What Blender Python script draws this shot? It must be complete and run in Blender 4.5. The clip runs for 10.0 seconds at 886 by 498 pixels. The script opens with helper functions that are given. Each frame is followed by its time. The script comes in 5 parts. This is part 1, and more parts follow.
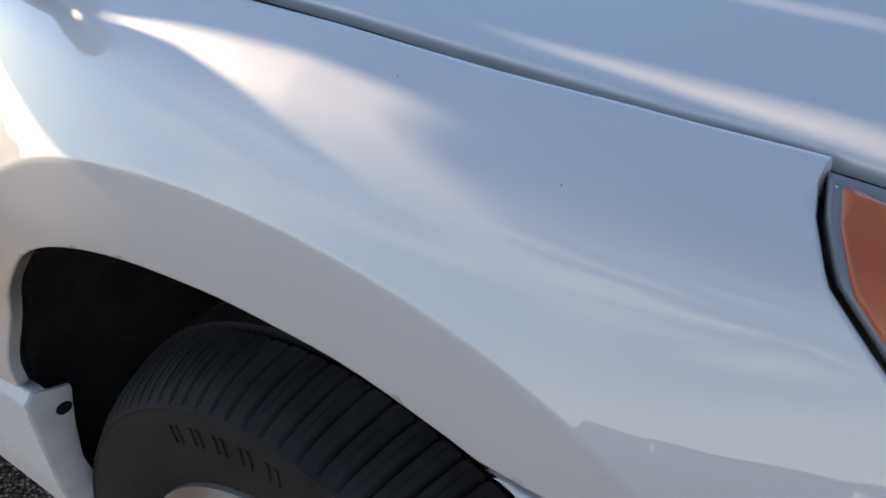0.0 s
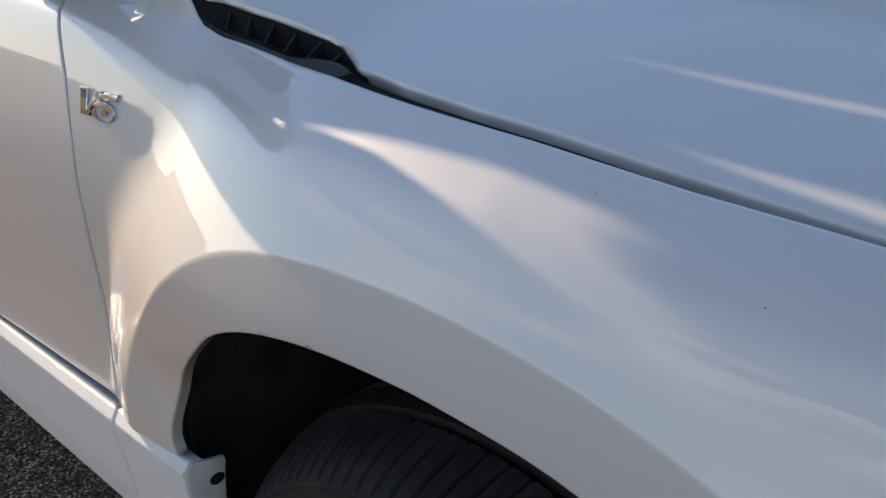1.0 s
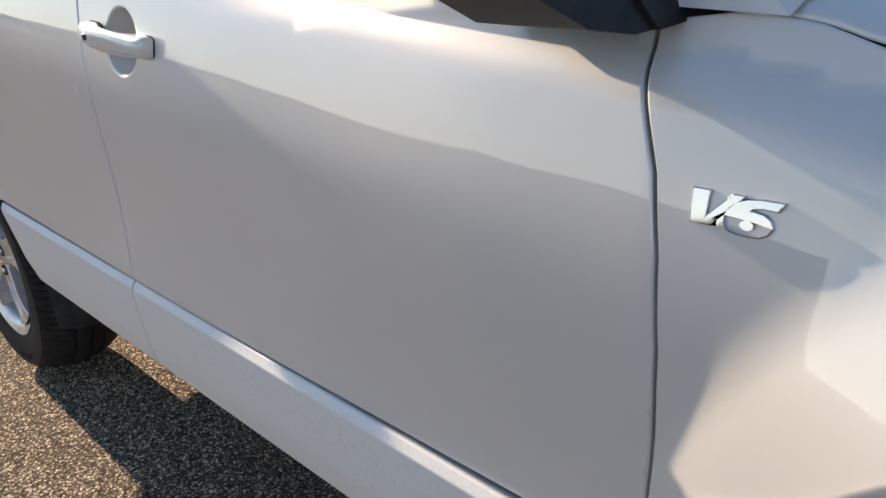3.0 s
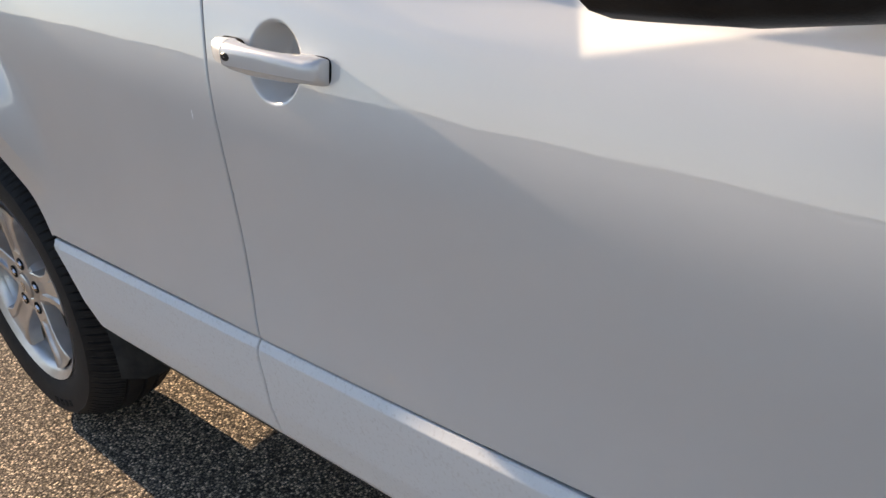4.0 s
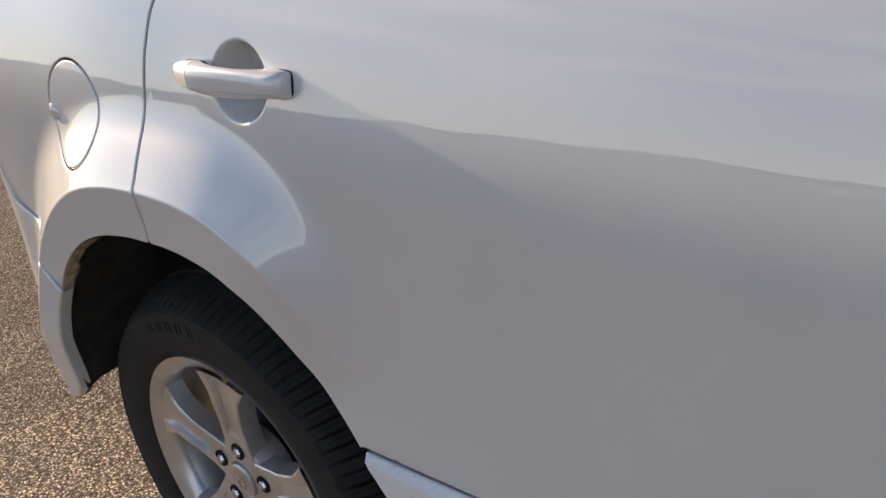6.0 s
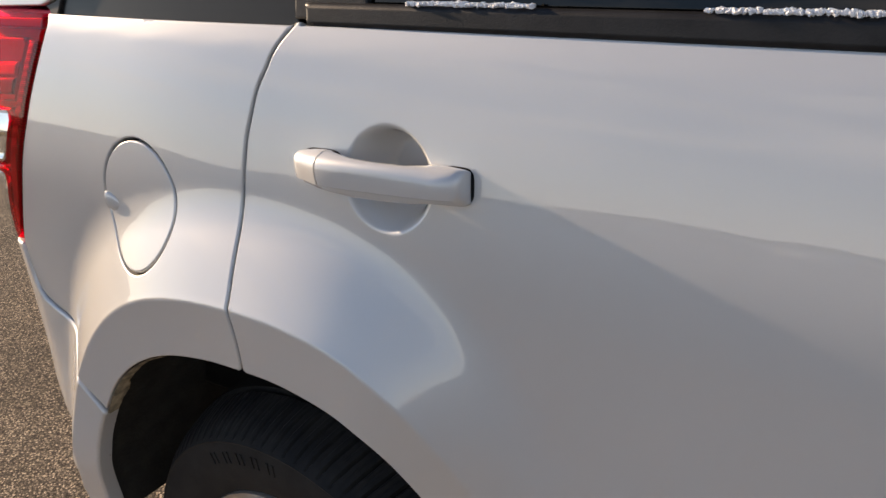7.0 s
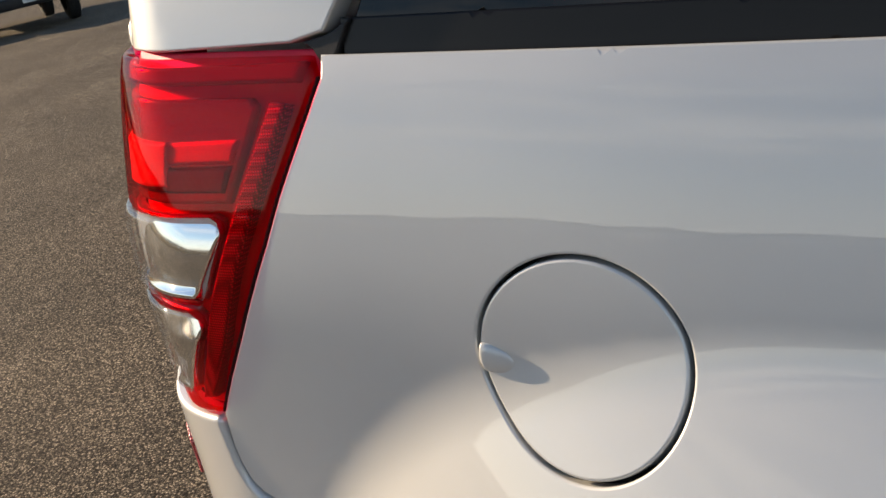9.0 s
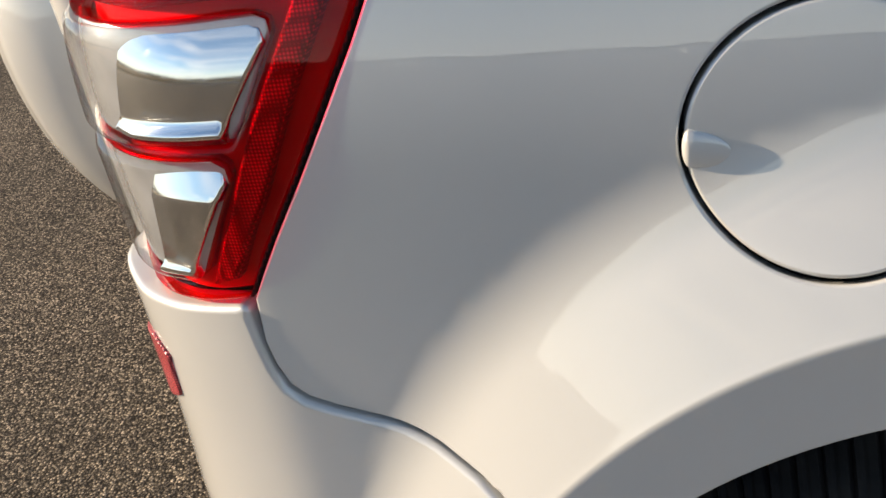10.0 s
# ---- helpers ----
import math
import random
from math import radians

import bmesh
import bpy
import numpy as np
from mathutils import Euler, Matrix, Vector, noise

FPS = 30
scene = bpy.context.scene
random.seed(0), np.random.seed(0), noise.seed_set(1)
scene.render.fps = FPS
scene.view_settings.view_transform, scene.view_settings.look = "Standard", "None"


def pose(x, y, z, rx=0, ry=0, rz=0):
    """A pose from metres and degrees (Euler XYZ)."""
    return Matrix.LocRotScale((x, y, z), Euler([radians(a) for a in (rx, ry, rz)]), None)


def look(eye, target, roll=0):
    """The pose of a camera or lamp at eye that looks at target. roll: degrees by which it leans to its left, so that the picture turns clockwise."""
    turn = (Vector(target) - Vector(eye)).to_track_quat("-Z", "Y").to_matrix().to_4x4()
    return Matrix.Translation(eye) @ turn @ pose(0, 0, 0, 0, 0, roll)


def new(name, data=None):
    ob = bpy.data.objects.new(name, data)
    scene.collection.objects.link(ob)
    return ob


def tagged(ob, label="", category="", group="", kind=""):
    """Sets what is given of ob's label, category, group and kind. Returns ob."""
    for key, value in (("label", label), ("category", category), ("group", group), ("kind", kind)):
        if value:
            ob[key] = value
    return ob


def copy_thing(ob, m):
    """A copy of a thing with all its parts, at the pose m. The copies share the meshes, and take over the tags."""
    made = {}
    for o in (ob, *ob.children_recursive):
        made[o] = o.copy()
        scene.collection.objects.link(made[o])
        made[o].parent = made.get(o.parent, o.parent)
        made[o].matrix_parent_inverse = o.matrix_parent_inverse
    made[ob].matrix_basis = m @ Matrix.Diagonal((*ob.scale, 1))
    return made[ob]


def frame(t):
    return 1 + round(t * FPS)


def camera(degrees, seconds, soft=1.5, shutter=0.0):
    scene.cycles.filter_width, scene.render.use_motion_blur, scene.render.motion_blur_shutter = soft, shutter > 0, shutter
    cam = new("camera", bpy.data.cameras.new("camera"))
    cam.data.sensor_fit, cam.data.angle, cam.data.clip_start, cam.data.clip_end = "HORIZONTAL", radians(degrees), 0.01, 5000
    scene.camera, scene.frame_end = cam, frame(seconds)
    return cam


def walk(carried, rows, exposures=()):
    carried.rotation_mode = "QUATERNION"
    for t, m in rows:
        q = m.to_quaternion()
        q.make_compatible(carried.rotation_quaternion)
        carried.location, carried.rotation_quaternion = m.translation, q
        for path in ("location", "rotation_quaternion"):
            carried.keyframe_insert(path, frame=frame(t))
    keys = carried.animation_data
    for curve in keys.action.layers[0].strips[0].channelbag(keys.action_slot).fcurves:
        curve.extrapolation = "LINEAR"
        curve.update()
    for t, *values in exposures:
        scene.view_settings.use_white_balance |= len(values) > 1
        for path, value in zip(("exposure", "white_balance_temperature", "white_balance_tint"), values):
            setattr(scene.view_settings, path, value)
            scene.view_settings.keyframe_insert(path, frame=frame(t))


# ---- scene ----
cam = camera(52.0, 10.0)
PATH = [
    (0, (2.95, -1.153, 1.094), (1.823, 0.184, 0.122), -3.5),
    (0.5, (2.942, -1.164, 1.125), (1.761, 0.176, 0.226), -4.5),
    (1, (2.92, -1.201, 1.129), (1.61, 0.064, 0.303), -4.3),
    (1.5, (2.847, -1.246, 1.145), (1.457, -0.04, 0.363), -4.4),
    (2, (2.711, -1.287, 1.14), (1.283, -0.112, 0.377), -5.9),
    (2.5, (2.576, -1.316, 1.153), (1.139, -0.164, 0.374), -6.7),
    (4, (2.05, -1.45, 1.197), (0.726, -0.201, 0.368), -6.6),
    (4.5, (1.805, -1.438, 1.185), (0.48, -0.173, 0.382), -7.1),
    (5, (1.597, -1.455, 1.197), (0.268, -0.195, 0.394), -8.1),
    (5.5, (1.348, -1.453, 1.213), (0.029, -0.19, 0.398), -9.6),
    (7, (0.828, -1.389, 1.247), (-0.434, -0.008, 0.539), -8.8),
    (7.5, (0.646, -1.425, 1.252), (-0.59, -0.011, 0.565), -8.9),
    (8, (0.45, -1.435, 1.264), (-0.744, 0.012, 0.571), -10.1),
    (8.5, (0.3, -1.409, 1.275), (-0.817, 0.084, 0.553), -12.3),
    (9, (0.125, -1.352, 1.294), (-0.865, 0.211, 0.533), -12.6),
    (9.5, (-0.011, -1.338, 1.281), (-0.777, 0.302, 0.431), -12.2),
    (10, (-0.19, -1.343, 1.2), (-0.631, 0.337, 0.208), -10.9),
]
walk(cam, [(t, look(eye, target, roll)) for t, eye, target, roll in PATH],
     [(0, 1.42, 7100, 16), (0.5, 1.15, 7050, 16), (1, 1.1, 7150, 17), (2, 1.12, 6900, 14), (4, 1.16, 6950, 15), (5.5, 1.09, 7000, 17), (7, 0.93, 7400, 18), (8, 0.92, 7250, 13), (9, 0.82, 7200, 12), (9.5, 0.83, 7050, 11), (10, 0.86, 6900, 10)])

# ---- world and sun ----
SUN_EL, SUN_AZ = radians(19.0), radians(-0.7)      # low winter sun from behind the car
to_sun = Vector((-math.cos(SUN_EL) * math.cos(SUN_AZ), -math.cos(SUN_EL) * math.sin(SUN_AZ), math.sin(SUN_EL)))
world = bpy.data.worlds.new("sky")
scene.world = world
world.use_nodes = True
wn, wl = world.node_tree.nodes, world.node_tree.links
wn.clear()
w_out = wn.new("ShaderNodeOutputWorld")
w_bg = wn.new("ShaderNodeBackground")
w_sky = wn.new("ShaderNodeTexSky")
w_sky.sky_type, w_sky.sun_disc = 'NISHITA', False
w_sky.sun_elevation = SUN_EL
w_sky.sun_rotation = math.atan2(to_sun.x, to_sun.y)
w_sky.air_density, w_sky.dust_density, w_sky.ozone_density = 1.0, 0.05, 2.6
w_map = wn.new("ShaderNodeMapping")
w_tc = wn.new("ShaderNodeTexCoord")
w_map.inputs["Scale"].default_value = (1.0, 1.0, 7.0)
w_noise = wn.new("ShaderNodeTexNoise")
w_noise.inputs["Scale"].default_value = 2.4
w_noise.inputs["Detail"].default_value = 9.0
w_noise.inputs["Roughness"].default_value = 0.64
w_ramp = wn.new("ShaderNodeValToRGB")
w_ramp.color_ramp.elements[0].position, w_ramp.color_ramp.elements[1].position = 0.45, 0.66
w_ramp.color_ramp.elements[1].color = (0.78, 0.78, 0.78, 1)
w_mix = wn.new("ShaderNodeMix")
w_mix.data_type = 'RGBA'
w_mix.inputs[7].default_value = (7.4, 7.5, 7.6, 1)
wl.new(w_tc.outputs["Generated"], w_map.inputs["Vector"])
wl.new(w_map.outputs["Vector"], w_noise.inputs["Vector"])
wl.new(w_noise.outputs["Fac"], w_ramp.inputs["Fac"])
w_sep = wn.new("ShaderNodeSeparateXYZ")
w_low = wn.new("ShaderNodeMapRange")                # clouds thin out towards the zenith
w_low.inputs["From Min"].default_value, w_low.inputs["From Max"].default_value = 0.34, 0.66
w_low.inputs["To Min"].default_value, w_low.inputs["To Max"].default_value = 1.0, 0.04
w_mul = wn.new("ShaderNodeMath")
w_mul.operation = 'MULTIPLY'
wl.new(w_tc.outputs["Generated"], w_sep.inputs["Vector"])
wl.new(w_sep.outputs["Z"], w_low.inputs["Value"])
wl.new(w_low.outputs["Result"], w_mul.inputs[0])
wl.new(w_ramp.outputs["Color"], w_mul.inputs[1])
w_side = wn.new("ShaderNodeMapRange")               # the cloud bank lies to the south; the north is clear
w_side.inputs["From Min"].default_value, w_side.inputs["From Max"].default_value = -0.75, 0.0
w_side.inputs["To Min"].default_value, w_side.inputs["To Max"].default_value = 1.0, 0.35
w_mul2 = wn.new("ShaderNodeMath")
w_mul2.operation = 'MULTIPLY'
wl.new(w_sep.outputs["Y"], w_side.inputs["Value"])
wl.new(w_mul.outputs["Value"], w_mul2.inputs[0])
wl.new(w_side.outputs["Result"], w_mul2.inputs[1])
w_haze = wn.new("ShaderNodeMapRange")               # pale haze along the horizon
w_haze.inputs["From Min"].default_value, w_haze.inputs["From Max"].default_value = 0.0, 0.16
w_haze.inputs["To Min"].default_value, w_haze.inputs["To Max"].default_value = 0.8, 0.0
w_max = wn.new("ShaderNodeMath")
w_max.operation = 'MAXIMUM'
wl.new(w_sep.outputs["Z"], w_haze.inputs["Value"])
wl.new(w_mul2.outputs["Value"], w_max.inputs[0])
wl.new(w_haze.outputs["Result"], w_max.inputs[1])
wl.new(w_max.outputs["Value"], w_mix.inputs[0])
wl.new(w_sky.outputs["Color"], w_mix.inputs[6])
wl.new(w_mix.outputs[2], w_bg.inputs["Color"])
w_bg.inputs["Strength"].default_value = 0.10
wl.new(w_bg.outputs["Background"], w_out.inputs["Surface"])

sun_data = bpy.data.lights.new("sun", 'SUN')
sun_data.energy, sun_data.angle, sun_data.color = 5.0, radians(0.6), (1.0, 0.82, 0.60)
sun = new("sun", sun_data)
sun.matrix_world = look((-20, 0, 12), Vector((-20, 0, 12)) - to_sun)

# added area lamp in place of the sunlight that the door mirror's glass throws onto the front door: a narrow beam as
# wide as the glass
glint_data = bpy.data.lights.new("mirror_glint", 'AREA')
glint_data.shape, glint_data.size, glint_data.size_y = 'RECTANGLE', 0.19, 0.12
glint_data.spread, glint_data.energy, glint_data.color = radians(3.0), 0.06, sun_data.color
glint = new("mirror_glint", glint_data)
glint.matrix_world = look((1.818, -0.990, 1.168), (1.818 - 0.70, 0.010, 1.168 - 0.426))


# ---- materials ----
def material(name, color=(0.8, 0.8, 0.8), rough=0.5, metal=0.0, coat=0.0, spec=0.5):
    m = bpy.data.materials.new(name)
    m.use_nodes = True
    b = m.node_tree.nodes["Principled BSDF"]
    b.inputs["Base Color"].default_value = (*color, 1)
    b.inputs["Roughness"].default_value = rough
    b.inputs["Metallic"].default_value = metal
    b.inputs["Coat Weight"].default_value = coat
    b.inputs["Coat Roughness"].default_value = 0.03
    b.inputs["Specular IOR Level"].default_value = spec
    return m


def node(m, kind, **sets):
    n = m.node_tree.nodes.new(kind)
    for key, value in sets.items():
        n.inputs[key.replace("_", " ")].default_value = value
    return n


def wire(m, a, b):
    m.node_tree.links.new(a, b)


def vary(m, scale, low, high, detail=6.0, at=(0.35, 0.65), bump=0.0, bump_scale=None, target="Base Color", rough=None):
    """Noise between two colours on the base colour, with optional noise bump and roughness range."""
    bsdf = m.node_tree.nodes["Principled BSDF"]
    tc = node(m, "ShaderNodeTexCoord")
    n = node(m, "ShaderNodeTexNoise", Scale=scale, Detail=detail)
    wire(m, tc.outputs["Object"], n.inputs["Vector"])
    r = node(m, "ShaderNodeValToRGB")
    r.color_ramp.elements[0].position, r.color_ramp.elements[1].position = at
    r.color_ramp.elements[0].color, r.color_ramp.elements[1].color = (*low, 1), (*high, 1)
    wire(m, n.outputs["Fac"], r.inputs["Fac"])
    wire(m, r.outputs["Color"], bsdf.inputs[target])
    if rough:
        rr = node(m, "ShaderNodeMapRange", To_Min=rough[0], To_Max=rough[1])
        wire(m, n.outputs["Fac"], rr.inputs["Value"])
        wire(m, rr.outputs["Result"], bsdf.inputs["Roughness"])
    if bump:
        n2 = node(m, "ShaderNodeTexNoise", Scale=bump_scale or scale * 4, Detail=3.0)
        wire(m, tc.outputs["Object"], n2.inputs["Vector"])
        bp = node(m, "ShaderNodeBump", Strength=bump, Distance=0.002)
        wire(m, n2.outputs["Fac"], bp.inputs["Height"])
        wire(m, bp.outputs["Normal"], bsdf.inputs["Normal"])
    return m


# white pearl paint: pale base, clear coat, faint orange peel and road film
paint = material("white_paint", (0.62, 0.62, 0.61), 0.42, 0.17, 1.0, 0.4)
vary(paint, 3.0, (0.60, 0.60, 0.59), (0.63, 0.63, 0.62), bump=0.004, bump_scale=450.0)
# a dull road film on the lower flanks
film_at = node(paint, "ShaderNodeNewGeometry")
film_xyz = node(paint, "ShaderNodeSeparateXYZ")
wire(paint, film_at.outputs["Position"], film_xyz.inputs[0])
film_noise = node(paint, "ShaderNodeTexNoise", Scale=4.0, Detail=4.0)
film_shift = node(paint, "ShaderNodeMath")
film_shift.operation = "MULTIPLY_ADD"
film_shift.inputs[1].default_value = 0.16
wire(paint, film_noise.outputs[0], film_shift.inputs[0])
wire(paint, film_xyz.outputs[2], film_shift.inputs[2])
film_rough = node(paint, "ShaderNodeMapRange")
for k_, v_ in enumerate((0.70, 0.90, 0.09, 0.011)):
    film_rough.inputs[k_ + 1].default_value = v_
wire(paint, film_shift.outputs[0], film_rough.inputs[0])
wire(paint, film_rough.outputs[0], paint.node_tree.nodes["Principled BSDF"].inputs["Coat Roughness"])
paint.node_tree.nodes["Principled BSDF"].inputs["Coat IOR"].default_value = 1.72

clad_paint = material("sill_paint", (0.72, 0.72, 0.71), 0.45, 0.0, 0.15, 0.3)
vary(clad_paint, 210.0, (0.61, 0.595, 0.57), (0.70, 0.70, 0.69), bump=0.10, bump_scale=500.0, at=(0.27, 0.45), detail=3.0)
clad_paint.node_tree.nodes["Principled BSDF"].inputs["Coat Roughness"].default_value = 0.28

flap_paint = material("flap_paint", (0.5, 0.5, 0.49), 0.6, 0.0, 0.0, 0.3)
vary(flap_paint, 40.0, (0.46, 0.455, 0.44), (0.55, 0.55, 0.54), bump=0.06, bump_scale=300.0)

rubber = material("tyre_rubber", (0.006, 0.006, 0.0065), 0.7, spec=0.22)
vary(rubber, 30.0, (0.013, 0.013, 0.014), (0.026, 0.025, 0.024), bump=0.2, bump_scale=300.0, rough=(0.6, 0.8))
trim_black = material("black_plastic", (0.013, 0.013, 0.014), 0.42, spec=0.25)
vary(trim_black, 40.0, (0.010, 0.010, 0.011), (0.020, 0.020, 0.021), bump=0.1, bump_scale=600.0)
gloss_black = material("gloss_black", (0.006, 0.006, 0.007), 0.30, 0.0, 0.0, 0.25)
gap_black = material("gap_rubber", (0.008, 0.008, 0.008), 0.8, spec=0.2)
liner_black = material("liner_felt", (0.010, 0.010, 0.011), 0.9)
vary(liner_black, 25.0, (0.015, 0.015, 0.0145), (0.034, 0.033, 0.030), bump=0.5, bump_scale=120.0)
alloy = material("silver_alloy", (0.55, 0.54, 0.53), 0.34, 0.75, 0.4)
vary(alloy, 14.0, (0.47, 0.46, 0.45), (0.60, 0.59, 0.58), bump=0.03, bump_scale=500.0)
alloy_dark = material("brake_metal", (0.04, 0.04, 0.04), 0.6, 0.3)
vary(alloy_dark, 30.0, (0.025, 0.023, 0.02), (0.06, 0.055, 0.05))
chrome = material("chrome", (0.86, 0.87, 0.88), 0.03, 1.0)
bowl_chrome = material("bowl_chrome", (0.90, 0.90, 0.89), 0.09, 1.0)
badge_chrome = material("badge_chrome", (0.62, 0.64, 0.67), 0.05, 1.0)
nut_chrome = material("nut_chrome", (0.62, 0.62, 0.63), 0.16, 1.0)
mirror_glass = material("mirror_glass", (0.9, 0.9, 0.9), 0.06, 1.0)
amber = material("amber_reflector", (0.62, 0.13, 0.03), 0.25, 0.0, 0.6)
vary(amber, 18.0, (0.56, 0.11, 0.025), (0.68, 0.16, 0.04), bump=0.1, bump_scale=160.0)
frost_white = material("frost", (0.85, 0.87, 0.9), 0.6)
vary(frost_white, 90.0, (0.7, 0.73, 0.78), (0.92, 0.93, 0.95), bump=1.0, bump_scale=400.0)
pale_plastic = material("pale_plastic", (0.55, 0.55, 0.56), 0.25, 0.4, 0.5)
vary(pale_plastic, 30.0, (0.46, 0.46, 0.47), (0.58, 0.58, 0.59))
grime = material("arch_grime", (0.25, 0.2, 0.13), 0.8)
vary(grime, 60.0, (0.12, 0.1, 0.07), (0.4, 0.33, 0.22), bump=0.5)


def clear_sheet(name, tint, ior=1.45, graze=0.8):
    """A thin clear sheet: tinted see-through with a Fresnel gloss."""
    m = bpy.data.materials.new(name)
    m.use_nodes = True
    m.node_tree.nodes.clear()
    out = node(m, "ShaderNodeOutputMaterial")
    mix = node(m, "ShaderNodeMixShader")
    see = node(m, "ShaderNodeBsdfTransparent", Color=(*tint, 1))
    gloss = node(m, "ShaderNodeBsdfGlossy", Roughness=0.02)
    lw = node(m, "ShaderNodeLayerWeight", Blend=0.5)
    pw = node(m, "ShaderNodeMath")
    pw.operation = 'POWER'
    pw.inputs[1].default_value = 4.0
    fr = node(m, "ShaderNodeMapRange", To_Min=((ior - 1) / (ior + 1)) ** 2, To_Max=graze)
    wire(m, lw.outputs["Facing"], pw.inputs[0])
    wire(m, pw.outputs["Value"], fr.inputs["Value"])
    wire(m, fr.outputs["Result"], mix.inputs["Fac"])
    wire(m, see.outputs["BSDF"], mix.inputs[1])
    wire(m, gloss.outputs["BSDF"], mix.inputs[2])
    wire(m, mix.outputs["Shader"], out.inputs["Surface"])
    return m


lens_clear = clear_sheet("clear_lens", (0.93, 0.94, 0.95))
lens_red = clear_sheet("red_lens", (0.90, 0.013, 0.10), 1.38, 0.35)
lens_pale = clear_sheet("pale_red_lens", (0.96, 0.72, 0.76), 1.22, 0.12)
window_glass = clear_sheet("tinted_glass", (0.010, 0.011, 0.013), 1.5)
red_back = material("red_reflector", (1.0, 0.2, 0.2), 0.6)
vary(red_back, 25.0, (0.62, 0.009, 0.060), (0.74, 0.014, 0.078))
pr_t = node(red_back, "ShaderNodeTexCoord")
pr_w = node(red_back, "ShaderNodeTexWave", Scale=90.0)
pr_w.wave_type, pr_w.bands_direction, pr_w.wave_profile = 'BANDS', 'X', 'SAW'
pr_b = node(red_back, "ShaderNodeBump", Strength=0.8, Distance=0.002)
wire(red_back, pr_t.outputs["Object"], pr_w.inputs["Vector"])
wire(red_back, pr_w.outputs["Fac"], pr_b.inputs["Height"])
wire(red_back, pr_b.outputs["Normal"], red_back.node_tree.nodes["Principled BSDF"].inputs["Normal"])
red_dark = material("dark_red_chamber", (0.50, 0.014, 0.05), 0.15, 0.35, 0.5)
red_deep = material("dark_reflection_red", (0.16, 0.004, 0.012), 0.12, 0.2, 0.5)
reflex = material("reflex_red", (0.9, 0.03, 0.05), 0.35, 0.0, 0.6)
rt = node(reflex, "ShaderNodeTexCoord")
rv = node(reflex, "ShaderNodeTexVoronoi", Scale=400.0, Randomness=0.0)
wire(reflex, rt.outputs["Object"], rv.inputs["Vector"])
rr_ = node(reflex, "ShaderNodeValToRGB")
rr_.color_ramp.elements[0].color, rr_.color_ramp.elements[1].color = (1.0, 0.16, 0.18, 1), (0.20, 0.004, 0.015, 1)
rr_.color_ramp.elements[0].position, rr_.color_ramp.elements[1].position = 0.15, 0.55
wire(reflex, rv.outputs["Distance"], rr_.inputs["Fac"])
wire(reflex, rr_.outputs["Color"], reflex.node_tree.nodes["Principled BSDF"].inputs["Base Color"])
rb = node(reflex, "ShaderNodeBump", Strength=0.6, Distance=0.002)
wire(reflex, rv.outputs["Distance"], rb.inputs["Height"])
wire(reflex, rb.outputs["Normal"], reflex.node_tree.nodes["Principled BSDF"].inputs["Normal"])

# asphalt: dark binder with pale and tan stone chips, worn broad patches
asphalt = material("asphalt", (0.05, 0.05, 0.05), 0.95, spec=0.08)
at_ = node(asphalt, "ShaderNodeTexCoord")
av = node(asphalt, "ShaderNodeTexVoronoi", Scale=180.0)
avr = node(asphalt, "ShaderNodeSeparateColor")
ar = node(asphalt, "ShaderNodeValToRGB")
els = ar.color_ramp.elements
els[0].position, els[0].color = 0.0, (0.052, 0.043, 0.036, 1)
els[1].position, els[1].color = 1.0, (0.40, 0.325, 0.245, 1)
for p_, c_ in ((0.35, (0.075, 0.063, 0.051)), (0.6, (0.125, 0.102, 0.078)), (0.85, (0.27, 0.22, 0.163))):
    e_ = els.new(p_)
    e_.color = (*c_, 1)
ae = node(asphalt, "ShaderNodeMapRange", From_Min=0.22, From_Max=0.66, To_Min=1.18, To_Max=0.22)
am = node(asphalt, "ShaderNodeMix")
am.data_type, am.blend_type = 'RGBA', 'MULTIPLY'
am.inputs[0].default_value = 1.0
an = node(asphalt, "ShaderNodeTexNoise", Scale=0.9, Detail=8.0)
anr = node(asphalt, "ShaderNodeValToRGB")
anr.color_ramp.elements[0].position, anr.color_ramp.elements[1].position = 0.3, 0.7
anr.color_ramp.elements[0].color, anr.color_ramp.elements[1].color = (1.15, 1.15, 1.15, 1), (1.70, 1.67, 1.62, 1)
# pale dusty patch beside the car; bright low haze is put into its colour too
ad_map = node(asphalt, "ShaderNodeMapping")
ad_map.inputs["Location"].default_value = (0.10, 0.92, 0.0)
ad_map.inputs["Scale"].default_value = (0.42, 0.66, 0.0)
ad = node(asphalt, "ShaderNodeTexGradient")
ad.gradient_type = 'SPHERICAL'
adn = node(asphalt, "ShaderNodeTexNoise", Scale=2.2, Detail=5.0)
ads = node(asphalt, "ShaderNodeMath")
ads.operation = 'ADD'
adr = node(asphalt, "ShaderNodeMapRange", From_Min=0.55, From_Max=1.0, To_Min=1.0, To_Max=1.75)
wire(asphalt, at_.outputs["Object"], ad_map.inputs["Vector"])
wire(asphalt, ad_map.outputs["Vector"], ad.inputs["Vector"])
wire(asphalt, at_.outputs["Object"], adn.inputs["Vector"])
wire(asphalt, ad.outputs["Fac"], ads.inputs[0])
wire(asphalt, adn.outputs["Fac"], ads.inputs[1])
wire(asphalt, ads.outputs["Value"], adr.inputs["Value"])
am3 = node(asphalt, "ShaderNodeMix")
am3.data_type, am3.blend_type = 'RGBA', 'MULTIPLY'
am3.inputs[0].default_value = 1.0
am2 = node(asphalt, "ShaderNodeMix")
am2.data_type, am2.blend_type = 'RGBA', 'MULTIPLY'
